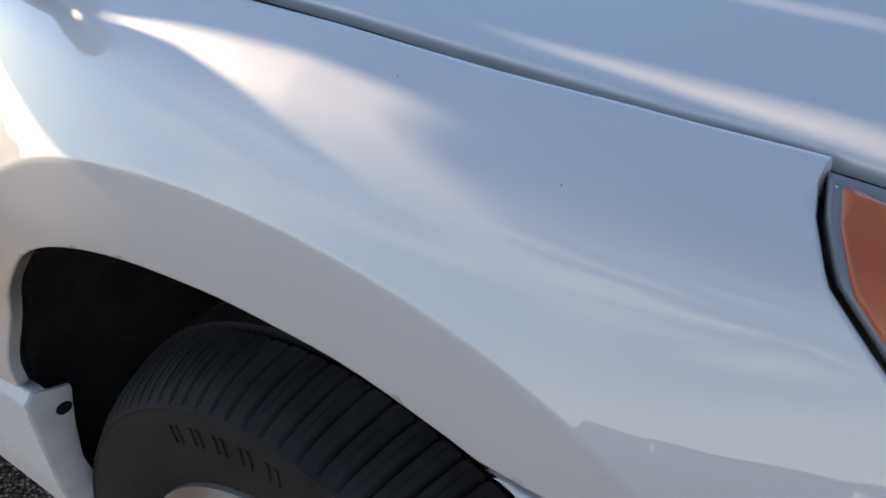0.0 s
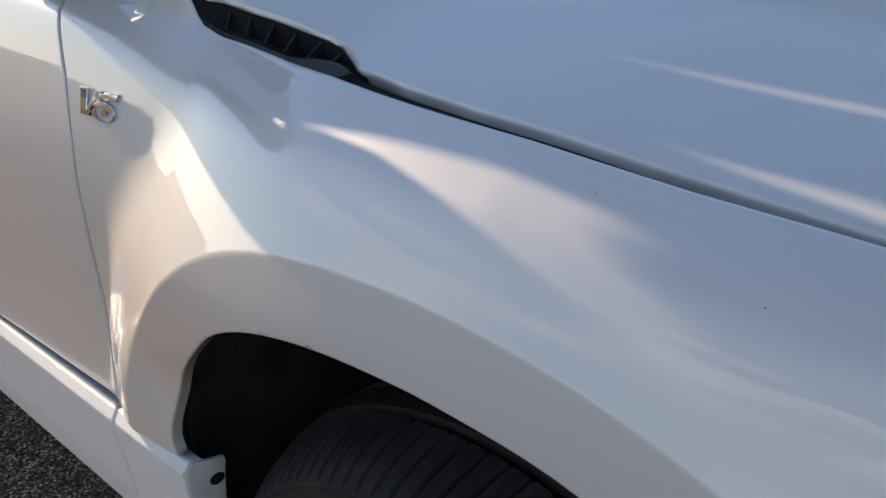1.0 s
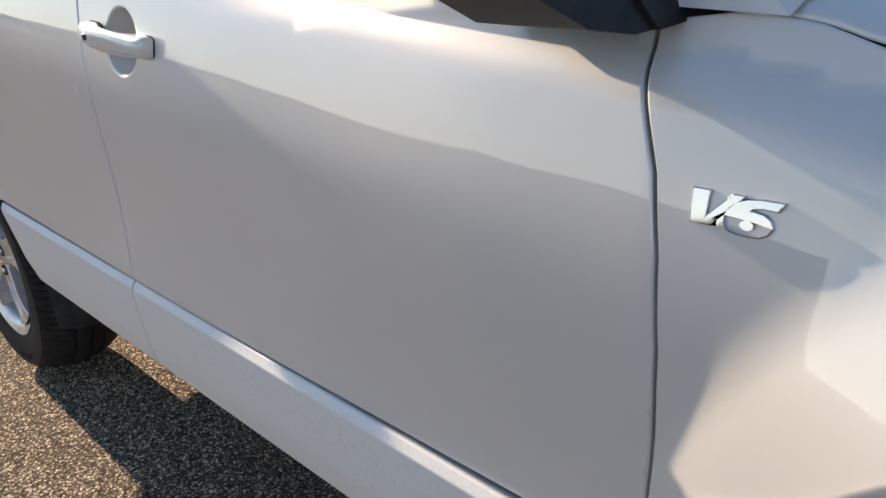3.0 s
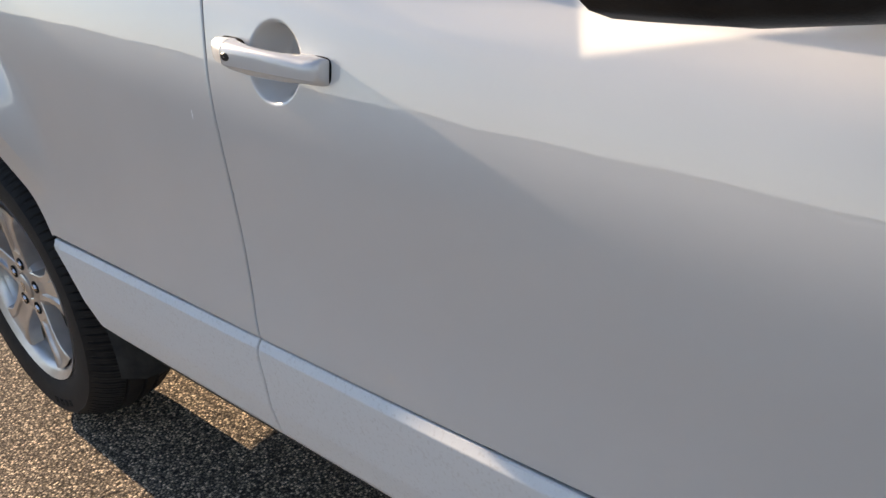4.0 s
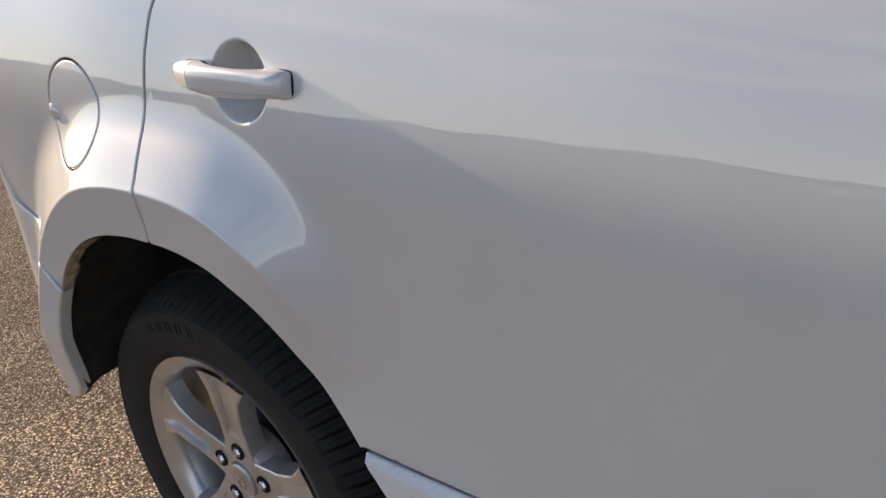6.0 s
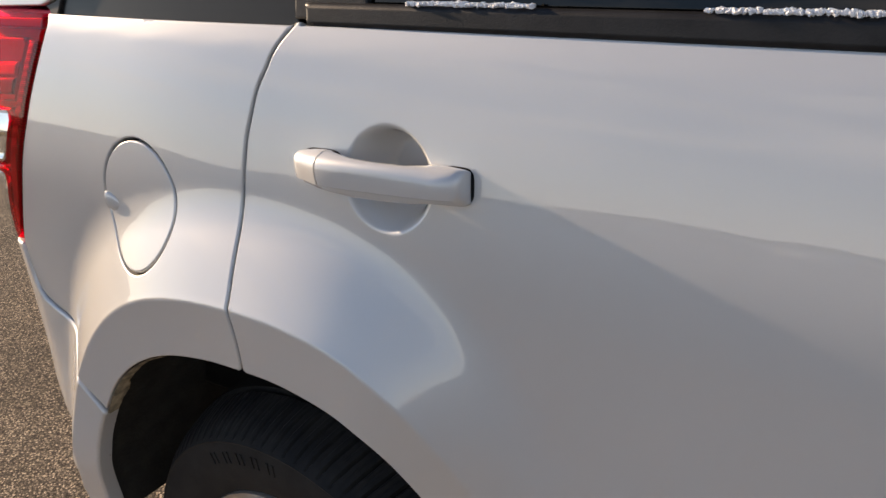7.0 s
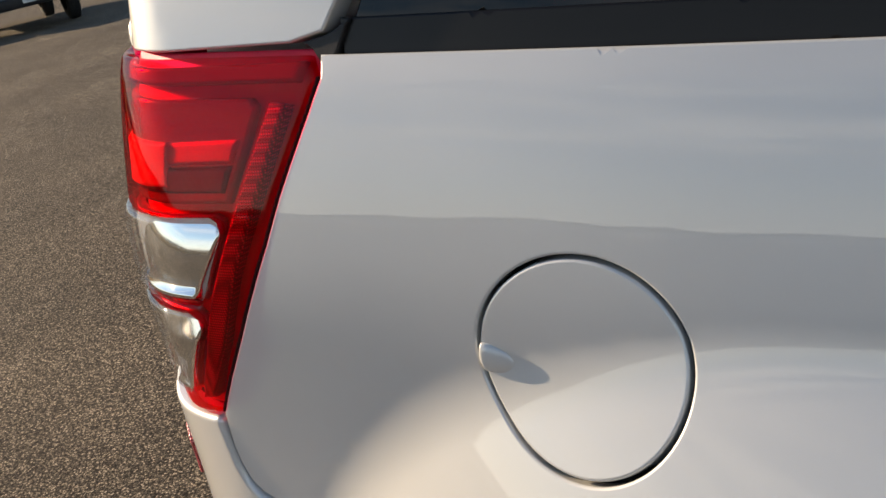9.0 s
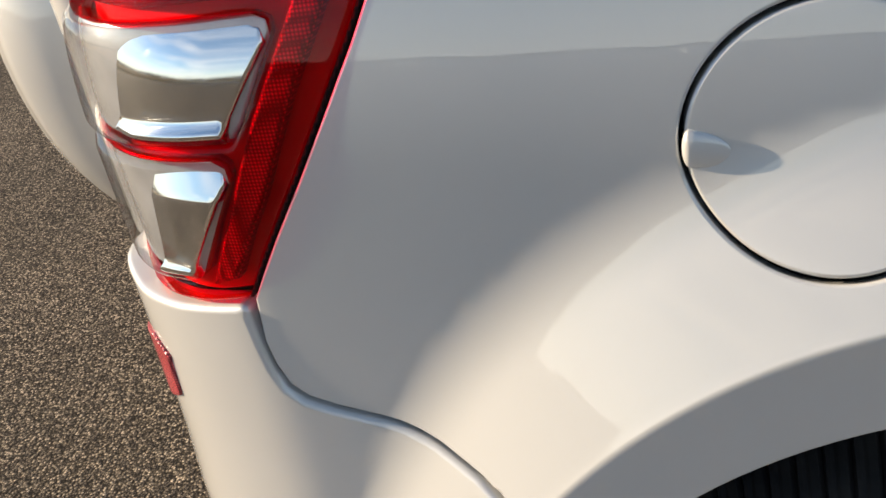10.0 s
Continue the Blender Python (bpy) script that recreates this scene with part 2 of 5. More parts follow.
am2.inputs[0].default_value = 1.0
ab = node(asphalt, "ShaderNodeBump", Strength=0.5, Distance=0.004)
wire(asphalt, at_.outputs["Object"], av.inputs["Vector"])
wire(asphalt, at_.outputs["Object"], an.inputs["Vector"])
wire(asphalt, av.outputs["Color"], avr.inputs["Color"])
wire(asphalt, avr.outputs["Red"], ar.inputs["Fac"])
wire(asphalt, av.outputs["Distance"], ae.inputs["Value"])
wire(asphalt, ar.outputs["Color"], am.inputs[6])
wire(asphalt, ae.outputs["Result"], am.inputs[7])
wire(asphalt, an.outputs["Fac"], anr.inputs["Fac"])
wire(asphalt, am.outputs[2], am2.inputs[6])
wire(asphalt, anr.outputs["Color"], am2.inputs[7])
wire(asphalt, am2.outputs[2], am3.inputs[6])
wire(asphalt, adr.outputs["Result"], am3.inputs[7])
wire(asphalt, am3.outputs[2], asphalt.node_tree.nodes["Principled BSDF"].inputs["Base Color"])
wire(asphalt, ae.outputs["Result"], ab.inputs["Height"])
wire(asphalt, ab.outputs["Normal"], asphalt.node_tree.nodes["Principled BSDF"].inputs["Normal"])

dry_grass = material("dry_grass", (0.32, 0.22, 0.11), 0.9)
vary(dry_grass, 6.0, (0.20, 0.13, 0.06), (0.42, 0.30, 0.15), bump=0.6, bump_scale=40.0)
gt = node(dry_grass, "ShaderNodeBsdfTranslucent", Color=(0.62, 0.44, 0.22, 1))
gm = node(dry_grass, "ShaderNodeMixShader", Fac=0.55)
wire(dry_grass, dry_grass.node_tree.nodes["Principled BSDF"].outputs["BSDF"], gm.inputs[1])
wire(dry_grass, gt.outputs["BSDF"], gm.inputs[2])
wire(dry_grass, gm.outputs["Shader"], dry_grass.node_tree.nodes["Material Output"].inputs["Surface"])
hill_mat = material("wooded_hill", (0.07, 0.065, 0.045), 0.95)
vary(hill_mat, 0.12, (0.020, 0.024, 0.016), (0.065, 0.058, 0.040), at=(0.3, 0.7))
far_paint = material("dark_truck_paint", (0.012, 0.013, 0.016), 0.25, 0.0, 1.0)
vary(far_paint, 2.0, (0.010, 0.011, 0.014), (0.018, 0.019, 0.022))
far_grey = material("grey_bumper", (0.25, 0.25, 0.26), 0.4, 0.3)
plate_white = material("plate_white", (0.6, 0.62, 0.63), 0.5)

# ---- body surface ----
def smooth(a, b, v):
    t = np.clip((v - a) / (b - a), 0, 1)
    return t * t * (3 - 2 * t)


def profile(knots, tilts, zero):
    """Outward offset along the height, from the tilt of the skin (degrees, upward-facing positive)."""
    zz = np.linspace(knots[0], knots[-1], 1500)
    slope = -np.tan(np.radians(np.interp(zz, knots, tilts)))
    off = np.concatenate([[0], np.cumsum((slope[1:] + slope[:-1]) / 2 * np.diff(zz))])
    return zz, off - np.interp(zero, zz, off)


W0 = 0.867                       # half width of the doors
DOOR_P = profile([0.30, 0.57, 0.60, 0.64, 0.68, 0.74, 0.80, 0.88, 0.95, 1.02, 1.070, 1.0735, 1.0795, 1.12, 1.5],
                 [0, 0, 7.5, 6.5, 4.6, 1.9, 0, 0.5, 11, 14.5, 18, 18.5, 25, 29, 32], 0.80)
FEND_P = profile([-0.10, 0, 0.02, 0.03, 0.05, 0.1, 0.2, 0.3, 0.8], [-60, -58, -48, -28, -15.5, -14, -3, 1.5, 0], 0.5)
# height of the wing's upper edge along the car
EDGE_X = [1.6, 2.05, 2.15, 2.20, 2.231, 2.261, 2.36, 2.42, 2.52, 2.60, 2.70, 2.77, 2.82, 2.86, 3.3]
EDGE_Z = [1.10, 1.060, 1.045, 1.03, 1.000, 0.992, 0.983, 0.980, 0.971, 0.964, 0.952, 0.945, 0.939, 0.934, 0.87]
WING_X, WING_Z = [1.6, 2.05, 2.15, 2.20, 2.231] + EDGE_X[5:], [1.05, 1.030, 1.014, 1.006, 0.998] + EDGE_Z[5:]
REAR_S, REAR_R = -0.44, 0.17     # start and radius of the rear corner
FRONT_S, FRONT_R = 2.95, 0.45

# wheel arches: centre, then opening and crease radius by angle
ARCH = {
    "rear": ((0.06, 0.50), [-25, -13, -3, 15, 26, 37, 45, 52, 60, 68, 85, 99, 109, 120, 135, 146, 165, 185, 205],
             [0.47, 0.434, 0.388, 0.339, 0.316, 0.321, 0.339, 0.354, 0.354, 0.344, 0.328, 0.328, 0.333, 0.339, 0.347, 0.349, 0.365, 0.40, 0.45],
             [0, 30, 40, 49, 58, 65, 74.5, 85, 94, 105, 115, 128, 141, 165, 205],
             [0.43, 0.375, 0.388, 0.419, 0.432, 0.424, 0.412, 0.402, 0.400, 0.402, 0.405, 0.406, 0.408, 0.42, 0.50],
             0.056, (24, 60), (230, 260), ([0, 25, 36, 44, 52, 60, 72, 80, 93, 111, 121, 128, 136, 147, 160, 200], [0.09, 0.09, 0.090, 0.086, 0.084, 0.080, 0.085, 0.083, 0.088, 0.092, 0.099, 0.099, 0.096, 0.089, 0.082, 0.08]), 0.28),
    "front": ((2.555, 0.50), [-25, 0, 25, 53, 57, 62, 69, 79, 85, 94, 101, 109, 118, 126, 135, 148, 161, 180, 205],
              [0.47, 0.41, 0.37, 0.353, 0.350, 0.341, 0.335, 0.327, 0.326, 0.327, 0.332, 0.339, 0.349, 0.357, 0.358, 0.370, 0.381, 0.37, 0.37],
              [-25, 20, 49, 54.5, 59, 64, 68.6, 76, 84, 92, 102, 108, 112, 122, 131, 140, 151, 160, 205],
              [0.49, 0.43, 0.410, 0.404, 0.399, 0.394, 0.388, 0.384, 0.382, 0.384, 0.391, 0.399, 0.404, 0.413, 0.418, 0.420, 0.438, 0.455, 0.44],
              0.036, (-60, -40), (158, 226), ([40, 98, 116, 126, 140, 147, 152, 157, 164, 200], [0.20, 0.18, 0.127, 0.105, 0.102, 0.095, 0.084, 0.075, 0.07, 0.07]), 0.22),
}


FINE = np.arange(-100, 281, 0.5)


def eased(a, r, soft):
    """A table of radii by angle, rounded so that no kink is left."""
    v = np.interp(FINE, a, r)
    k = np.exp(-0.5 * (np.arange(-40, 41) * 0.5 / soft) ** 2)
    return np.convolve(np.pad(v, 40, mode="edge"), k / k.sum(), "valid")


ROUND = {w: (eased(a[1], a[2], 2.5), eased(a[3], a[4], 5.0), eased(a[8][0], a[8][1], 6.0)) for w, a in ARCH.items()}


def opening(which, deg):
    (cx, cz) = ARCH[which][0]
    q = np.interp(deg, FINE, ROUND[which][0])
    return cx + q * np.cos(np.radians(deg)), cz + q * np.sin(np.radians(deg))


def flare(s, z):
    """The raised band and blister round both wheel arches."""
    out = np.zeros(np.broadcast(s, z).shape)
    for which, (c, oa, orad, ca, cr, high, front_fade, rear_fade, wide, k) in ARCH.items():
        dx, dz = s - c[0], z - c[1]
        r = np.hypot(dx, dz)
        ang = np.degrees(np.arctan2(dz, dx))
        ang = np.where(ang < -90, ang + 360, ang)
        rho = np.interp(ang, FINE, ROUND[which][1])
        fade = smooth(front_fade[0], front_fade[1], ang) * (1 - smooth(min(rear_fade), max(rear_fade), ang))
        w = np.interp(ang, FINE, ROUND[which][2])
        t = np.clip((r - rho) / w, 0, 1.2)
        # straight ramp with soft ends
        ramp = np.where(t < 1 - k, 1 - t, np.where(t < 1 + k, (1 + k - t) ** 2 / (4 * k), 0.0))
        lip = 1.0 - np.clip((rho - r) / 0.10, 0, 1.5) * 0.10
        soft = 0.006 + (0.045 * smooth(143, 160, ang) if which == "front" else 0.0)
        edge = smooth(-soft, soft, r - rho)
        out = out + high * fade * np.where(r > 0.0, edge * ramp + (1 - edge) * lip, 0)
    # the wing's tail comes out to meet the sill
    return out + 0.014 * smooth(0.70, 0.60, z) * smooth(2.09, 2.19, s) * (1 - smooth(2.30, 2.40, s))


DENTS = [(1.172, 0.978, 0.051, 0.047, 0.046), (0.288, 1.031, 0.051, 0.046, 0.046)]   # grip hollows behind the handles


def skin(s, z):
    """Offset of the skin from the half width W0."""
    rise = 0.066 * (s - 1.17) * smooth(0.60, 1.0, z)
    door = np.interp(z + rise, *DOOR_P)
    q = np.interp(s, WING_X, WING_Z) - z
    wing = np.interp(np.where(q < 0, q * (0.25 + 0.75 * smooth(2.2, 2.28, s)), q), *FEND_P)
    b = smooth(1.2, 2.3, s)
    wing = wing + 0.010 * smooth(2.18, 2.52, s)
    d = door * (1 - b) + wing * b - 0.018 * np.clip((s - 2.30) / 0.5, 0, 2.2) ** 1.6 - 0.010 * np.clip((-0.25 - s) / 0.3, 0, 1.2) ** 2
    d = d + flare(s, z) + 0.006 * np.exp(-((s + 0.03) / 0.21) ** 2) * smooth(0.84, 0.98, z)
    d = d - 0.028 * smooth(0.66, 0.42, z) * smooth(-0.12, -0.26, s)
    # the wing tucks in below its waist, just ahead of the door
    d = d - 0.031 * smooth(0.84, 0.59, z) * smooth(2.03, 2.21, s) * smooth(2.75, 2.50, s)
    for (cx, cz, rx, rz, deep) in DENTS:
        q = np.hypot((s - cx) / rx, (z - cz) / rz)
        d = d - deep * (1 - smooth(0.50, 1.02, q))
    return d


def plan(s):
    """Outline of the half width seen from above: position, inset and turn."""
    tr = np.clip((REAR_S - s) / REAR_R, 0, math.pi / 2)
    tf = np.clip((s - FRONT_S) / FRONT_R, 0, math.pi / 2)
    over_r = np.clip(REAR_S - REAR_R * math.pi / 2 - s, 0, 9)
    over_f = np.clip(s - FRONT_S - FRONT_R * math.pi / 2, 0, 9)
    x = np.clip(s, REAR_S, FRONT_S) - REAR_R * np.sin(tr) + FRONT_R * np.sin(tf)
    inset = REAR_R * (1 - np.cos(tr)) + FRONT_R * (1 - np.cos(tf)) + over_r + over_f
    return x, inset, tf - tr


def place(s, z, off=0.0, base=None):
    s, z = np.asarray(s, float), np.asarray(z, float)
    d = (skin(s, z) if base is None else base(s, z)) + off
    x, inset, turn = plan(s)
    return np.stack([x + np.sin(turn) * d, -(W0 - inset) - np.cos(turn) * d, z + 0 * x], -1)


def place_n(s, z, off=0.0, base=None, e=0.0015):
    du = place(s + e, z, off, base) - place(s - e, z, off, base)
    dv = place(s, z + e, off, base) - place(s, z - e, off, base)
    n = np.cross(du, dv)
    return place(s, z, off, base), n / np.linalg.norm(n, axis=-1, keepdims=True)


# ---- end of body surface ----
from mathutils import geometry


# ---- builders ----
def mesh_object(name, verts, faces, mat, parent=None, label="", normals=None, smooth_faces=True):
    me = bpy.data.meshes.new(name)
    me.from_pydata([tuple(v) for v in verts], [], faces)
    me.polygons.foreach_set("use_smooth", [smooth_faces] * len(me.polygons))
    if normals is not None:
        me.normals_split_custom_set_from_vertices([tuple(n) for n in normals])
    me.materials.append(mat)
    ob = new(name, me)
    ob.cycles.shadow_terminator_geometry_offset = 0.3
    ob.parent = parent
    if label:
        tagged(ob, label)
    return ob


def part(name, bm, mat, parent, label="", smooth_angle=40):
    """Links a bmesh as one mesh object under a thing or a part."""
    bmesh.ops.recalc_face_normals(bm, faces=bm.faces)
    for f in bm.faces:
        f.smooth = True
    for e in bm.edges:
        if len(e.link_faces) == 2 and e.calc_face_angle(0) > radians(smooth_angle):
            e.smooth = False
    me = bpy.data.meshes.new(name)
    bm.to_mesh(me)
    bm.free()
    me.materials.append(mat)
    ob = new(name, me)
    ob.parent = parent
    if label:
        tagged(ob, label)
    return ob


def resample(loop, step):
    """A closed outline with its corners kept and no edge longer than step."""
    out = []
    for i, a in enumerate(loop):
        b = loop[(i + 1) % len(loop)]
        n = max(1, math.ceil(math.dist(a, b) / step))
        out += [(a[0] + (b[0] - a[0]) * k / n, a[1] + (b[1] - a[1]) * k / n) for k in range(n)]
    return np.array(out)


def inside(pts, loop):
    x, y = pts[:, 0], pts[:, 1]
    hit = np.zeros(len(pts), bool)
    ax, ay = loop[:, 0], loop[:, 1]
    bx, by = np.roll(ax, -1), np.roll(ay, -1)
    for i in range(len(loop)):
        cross = (ay[i] > y) != (by[i] > y)
        if cross.any():
            xi = ax[i] + (y - ay[i]) / (by[i] - ay[i] + 1e-12) * (bx[i] - ax[i])
            hit ^= cross & (x < xi)
    return hit


def gap_to(pts, loop):
    best = np.full(len(pts), 9.0)
    for i in range(0, len(pts), 4000):
        q = pts[i:i + 4000]
        best[i:i + 4000] = np.sqrt(((q[:, None, :] - loop[None]) ** 2).sum(-1)).min(1)
    return best


def shell(outline, holes=(), off=0.0, base=None, grid=0.014, edge=0.0024, flange=0.018, fine=(), lines=(), surface=place, surface_n=place_n):
    """A body panel: the skin inside an outline, with rounded edges that turn inwards. Returns vertices, faces, normals."""
    loops = []
    for k, lp in enumerate((outline, *holes)):
        lp = resample(list(lp), min(0.010, grid))
        area = (lp[:, 0] * np.roll(lp[:, 1], -1) - np.roll(lp[:, 0], -1) * lp[:, 1]).sum()
        if (area > 0) != (k == 0):
            lp = lp[::-1]
        loops.append(lp)
    every = np.concatenate(loops)
    pts, drops, kinds, ins = [], [], [], []
    cons, at = [], 0
    for lp in loops:
        t = np.roll(lp, -1, 0) - np.roll(lp, 1, 0)
        t /= np.linalg.norm(t, axis=1, keepdims=True) + 1e-12
        nin = np.stack([-t[:, 1], t[:, 0]], 1)
        pts.append(lp), drops.append(np.full(len(lp), edge)), kinds.append(np.zeros(len(lp))), ins.append(nin)
        cons += [(at + i, at + (i + 1) % len(lp)) for i in range(len(lp))]
        at += len(lp)
    for lp, nin in zip(loops, list(ins)):
        for d in (0.29, 1.0):
            q = lp + nin * edge * d
            ok = gap_to(q, every) > 0.6 * d * edge
            pts.append(q[ok]), ins.append(nin[ok])
            drops.append(np.full(ok.sum(), edge * (1 - math.sqrt(1 - (1 - d) ** 2))))
            kinds.append(np.full(ok.sum(), d))
    lo, hi = loops[0].min(0), loops[0].max(0)
    grids = [(lo, hi, grid, None)] + [(np.array((c[0] - c[2], c[1] - c[2])), np.array((c[0] + c[2], c[1] + c[2])), c[3], c) for c in fine]
    inner = []
    if len(lines):
        lq = np.concatenate(list(lines))
        ok = inside(lq, loops[0])
        for h in loops[1:]:
            ok &= ~inside(lq, h)
        lq = lq[ok]
        lq = lq[gap_to(lq, every) > edge + 0.003]
        inner.append(lq)
    for lo_, hi_, g, c in grids:
        gx, gy = np.meshgrid(np.arange(lo_[0], hi_[0], g), np.arange(lo_[1], hi_[1], g * 0.87))
        gx = gx + (np.arange(gx.shape[0]) % 2)[:, None] * g * 0.5
        q = np.stack([gx.ravel(), gy.ravel()], 1)
        if c is not None:
            q = q[np.hypot(q[:, 0] - c[0], q[:, 1] - c[1]) < c[2]]
        else:
            for f in fine:
                q = q[np.hypot(q[:, 0] - f[0], q[:, 1] - f[1]) >= f[2]]
        ok = inside(q, loops[0])
        for h in loops[1:]:
            ok &= ~inside(q, h)
        q = q[ok]
        q = q[gap_to(q, every) > edge + 0.4 * min(g, 0.01)]
        if len(lines) and len(lq):
            q = q[gap_to(q, lq) > 0.006]
        inner.append(q)
    inner = np.concatenate(inner)
    pts.append(inner), drops.append(np.zeros(len(inner))), kinds.append(np.full(len(inner), 2.0)), ins.append(np.zeros((len(inner), 2)))
    pts, drops, kinds, ins = np.concatenate(pts), np.concatenate(drops), np.concatenate(kinds), np.concatenate(ins)
    res = geometry.delaunay_2d_cdt([Vector(p) for p in pts], cons, [], 0, 1e-7)
    co = np.array([tuple(v) for v in res[0]])
    tris = np.array([f for f in res[2] if len(f) == 3])
    src = np.array([o[0] if o else -1 for o in res[3]])
    mid = co[tris].mean(1)
    ok = inside(mid, loops[0])
    for h in loops[1:]:
        ok &= ~inside(mid, h)
    tris = tris[ok]
    dr = np.where(src >= 0, drops[src], 0)
    kd = np.where(src >= 0, kinds[src], 2.0)
    nn = np.where((src >= 0)[:, None], ins[src], 0)
    p, n = surface_n(co[:, 0], co[:, 1], off, base)
    e = 0.001
    rim = kd < 1.5
    out_dir = surface(co[:, 0] - nn[:, 0] * e, co[:, 1] - nn[:, 1] * e, off, base) - surface(co[:, 0], co[:, 1], off, base)
    out_dir /= np.linalg.norm(out_dir, axis=1, keepdims=True) + 1e-12
    lean = np.where(rim, 1 - kd, 0)[:, None]
    nv = np.where(rim[:, None], n * np.sqrt(1 - lean ** 2) + out_dir * lean, n)
    nv /= np.linalg.norm(nv, axis=1, keepdims=True) + 1e-12
    v = p - n * dr[:, None]
    verts, norms = list(v), list(nv)
    faces = []
    fn = np.cross(v[tris[:, 1]] - v[tris[:, 0]], v[tris[:, 2]] - v[tris[:, 0]])
    flip = (fn * nv[tris[:, 0]]).sum(1) < 0
    for t_, f_ in zip(tris, flip):
        faces.append((int(t_[0]), int(t_[2]), int(t_[1])) if f_ else tuple(int(i) for i in t_))
    # edge turned inwards
    where = {}
    for i, s_ in enumerate(src):
        where.setdefault(int(s_), i)
    at = 0
    for lp in loops:
        ids = [where[at + i] for i in range(len(lp)) if (at + i) in where]
        at += len(lp)
        first = len(verts)
        for i in ids:
            verts.append(v[i]), norms.append(out_dir[i])
            verts.append(v[i] - n[i] * flange), norms.append(out_dir[i])
        m = len(ids)
        for i in range(m):
            a, b = first + 2 * i, first + 2 * ((i + 1) % m)
            faces.append((a, a + 1, b + 1, b))
    return np.array(verts), faces, np.array(norms)


def panel(name, outline, mat, parent, label="", left=True, **kw):
    """The panel on the right flank and, where left is true, its mirror image on the other flank."""
    v, f, n = shell(outline, **kw)
    ob = mesh_object(name, v, f, mat, parent, label, n)
    twin = None
    if left:
        flipv = np.array([1, -1, 1])
        twin = mesh_object(name, v * flipv, [tuple(reversed(q)) for q in f], mat, parent, label, n * flipv)
    return ob, twin


def lathe(bm, prof, seg=48, close=False):
    """Turns (radius, depth) points about the y axis."""
    rings = []
    for r, y in prof:
        rings.append([bm.verts.new((r * math.cos(2 * math.pi * i / seg), y, r * math.sin(2 * math.pi * i / seg))) for i in range(seg)])
    pairs = list(zip(rings, rings[1:])) + ([(rings[-1], rings[0])] if close else [])
    for a, b in pairs:
        for i in range(seg):
            j = (i + 1) % seg
            bm.faces.new((a[i], a[j], b[j], b[i]))
    return rings


def cap(bm, ring):
    bm.faces.new(ring)


def box(bm, lo, hi, bevel=0.0):
    r = bmesh.ops.create_cube(bm, size=1.0)
    for v in r["verts"]:
        v.co = Vector([lo[i] + (v.co[i] + 0.5) * (hi[i] - lo[i]) for i in range(3)])
    if bevel:
        edges = list({e for v in r["verts"] for e in v.link_edges})
        bmesh.ops.bevel(bm, geom=edges, offset=bevel, segments=3, affect='EDGES', profile=0.5)


def loft(bm, rings, ends=True):
    """Skins a list of equal rings of points."""
    vs = [[bm.verts.new(p) for p in ring] for ring in rings]
    k = len(vs[0])
    for a, b in zip(vs, vs[1:]):
        for i in range(k):
            j = (i + 1) % k
            bm.faces.new((a[i], a[j], b[j], b[i]))
    if ends:
        bm.faces.new(vs[0])
        bm.faces.new(list(reversed(vs[-1])))


def arc(which, a, b, n=24):
    return [tuple(float(q) for q in opening(which, d)) for d in np.linspace(a, b, n)]


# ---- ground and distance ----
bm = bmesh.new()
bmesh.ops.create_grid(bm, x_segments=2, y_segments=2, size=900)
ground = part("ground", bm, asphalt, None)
tagged(ground, "coarse grey-brown asphalt of a car park with pale stone chips", "ground", kind="structure")


def hills(name, radius, low, high, seed, mat, label):
    bm = bmesh.new()
    n = 1800
    ring = []
    for i in range(n):
        a = 2 * math.pi * i / n
        p = Vector((math.cos(a) * 3 + seed, math.sin(a) * 3, seed))
        h = low + (high - low) * (0.5 + 0.5 * noise.fractal(p * 1.3, 1.0, 2.0, 5)) + 0.7 * noise.noise(p * 30) + 0.9 * abs(noise.noise(p * 110)) + 0.6 * abs(noise.noise(p * 260))
        h = max(h, 0.5)
        c, s_ = math.cos(a), math.sin(a)
        ring.append([bm.verts.new((c * r, s_ * r, z)) for r, z in ((radius, -0.2), (radius + h * 1.5, h * 0.6), (radius + h * 4, h))])
    for i in range(n):
        a, b = ring[i], ring[(i + 1) % n]
        for k in range(2):
            bm.faces.new((a[k], b[k], b[k + 1], a[k + 1]))
    ob = part(name, bm, mat, None)
    return tagged(ob, label, "hills", kind="structure")


hills("backdrop", 230, 4, 11, 4.0, hill_mat, "low wooded hills in the far distance beyond the car park")

# pale kerb of the far lane and a few far houses
bm = bmesh.new()
box(bm, (-140, -31.2, 0.0), (120, -31.0, 0.13), 0.02)
tagged(part("kerb", bm, plate_white, None), "long pale kerb beyond the car park", "kerb", kind="structure")


def far_house(w, d, h, wall_mat, label):
    t = tagged(new("house"), label, "house", group="far houses")
    bm = bmesh.new()
    box(bm, (-w / 2, -d / 2, 0), (w / 2, d / 2, h), 0.05)
    part("wall", bm, wall_mat, t)
    bm = bmesh.new()
    loft(bm, [[(-w / 2 - 0.4, -d / 2 - 0.4, h), (-w / 2 - 0.4, d / 2 + 0.4, h), (-w / 2 - 0.4, 0, h + 2.2)], [(w / 2 + 0.4, -d / 2 - 0.4, h), (w / 2 + 0.4, d / 2 + 0.4, h), (w / 2 + 0.4, 0, h + 2.2)]])
    part("roof", bm, hill_mat, t)
    return t


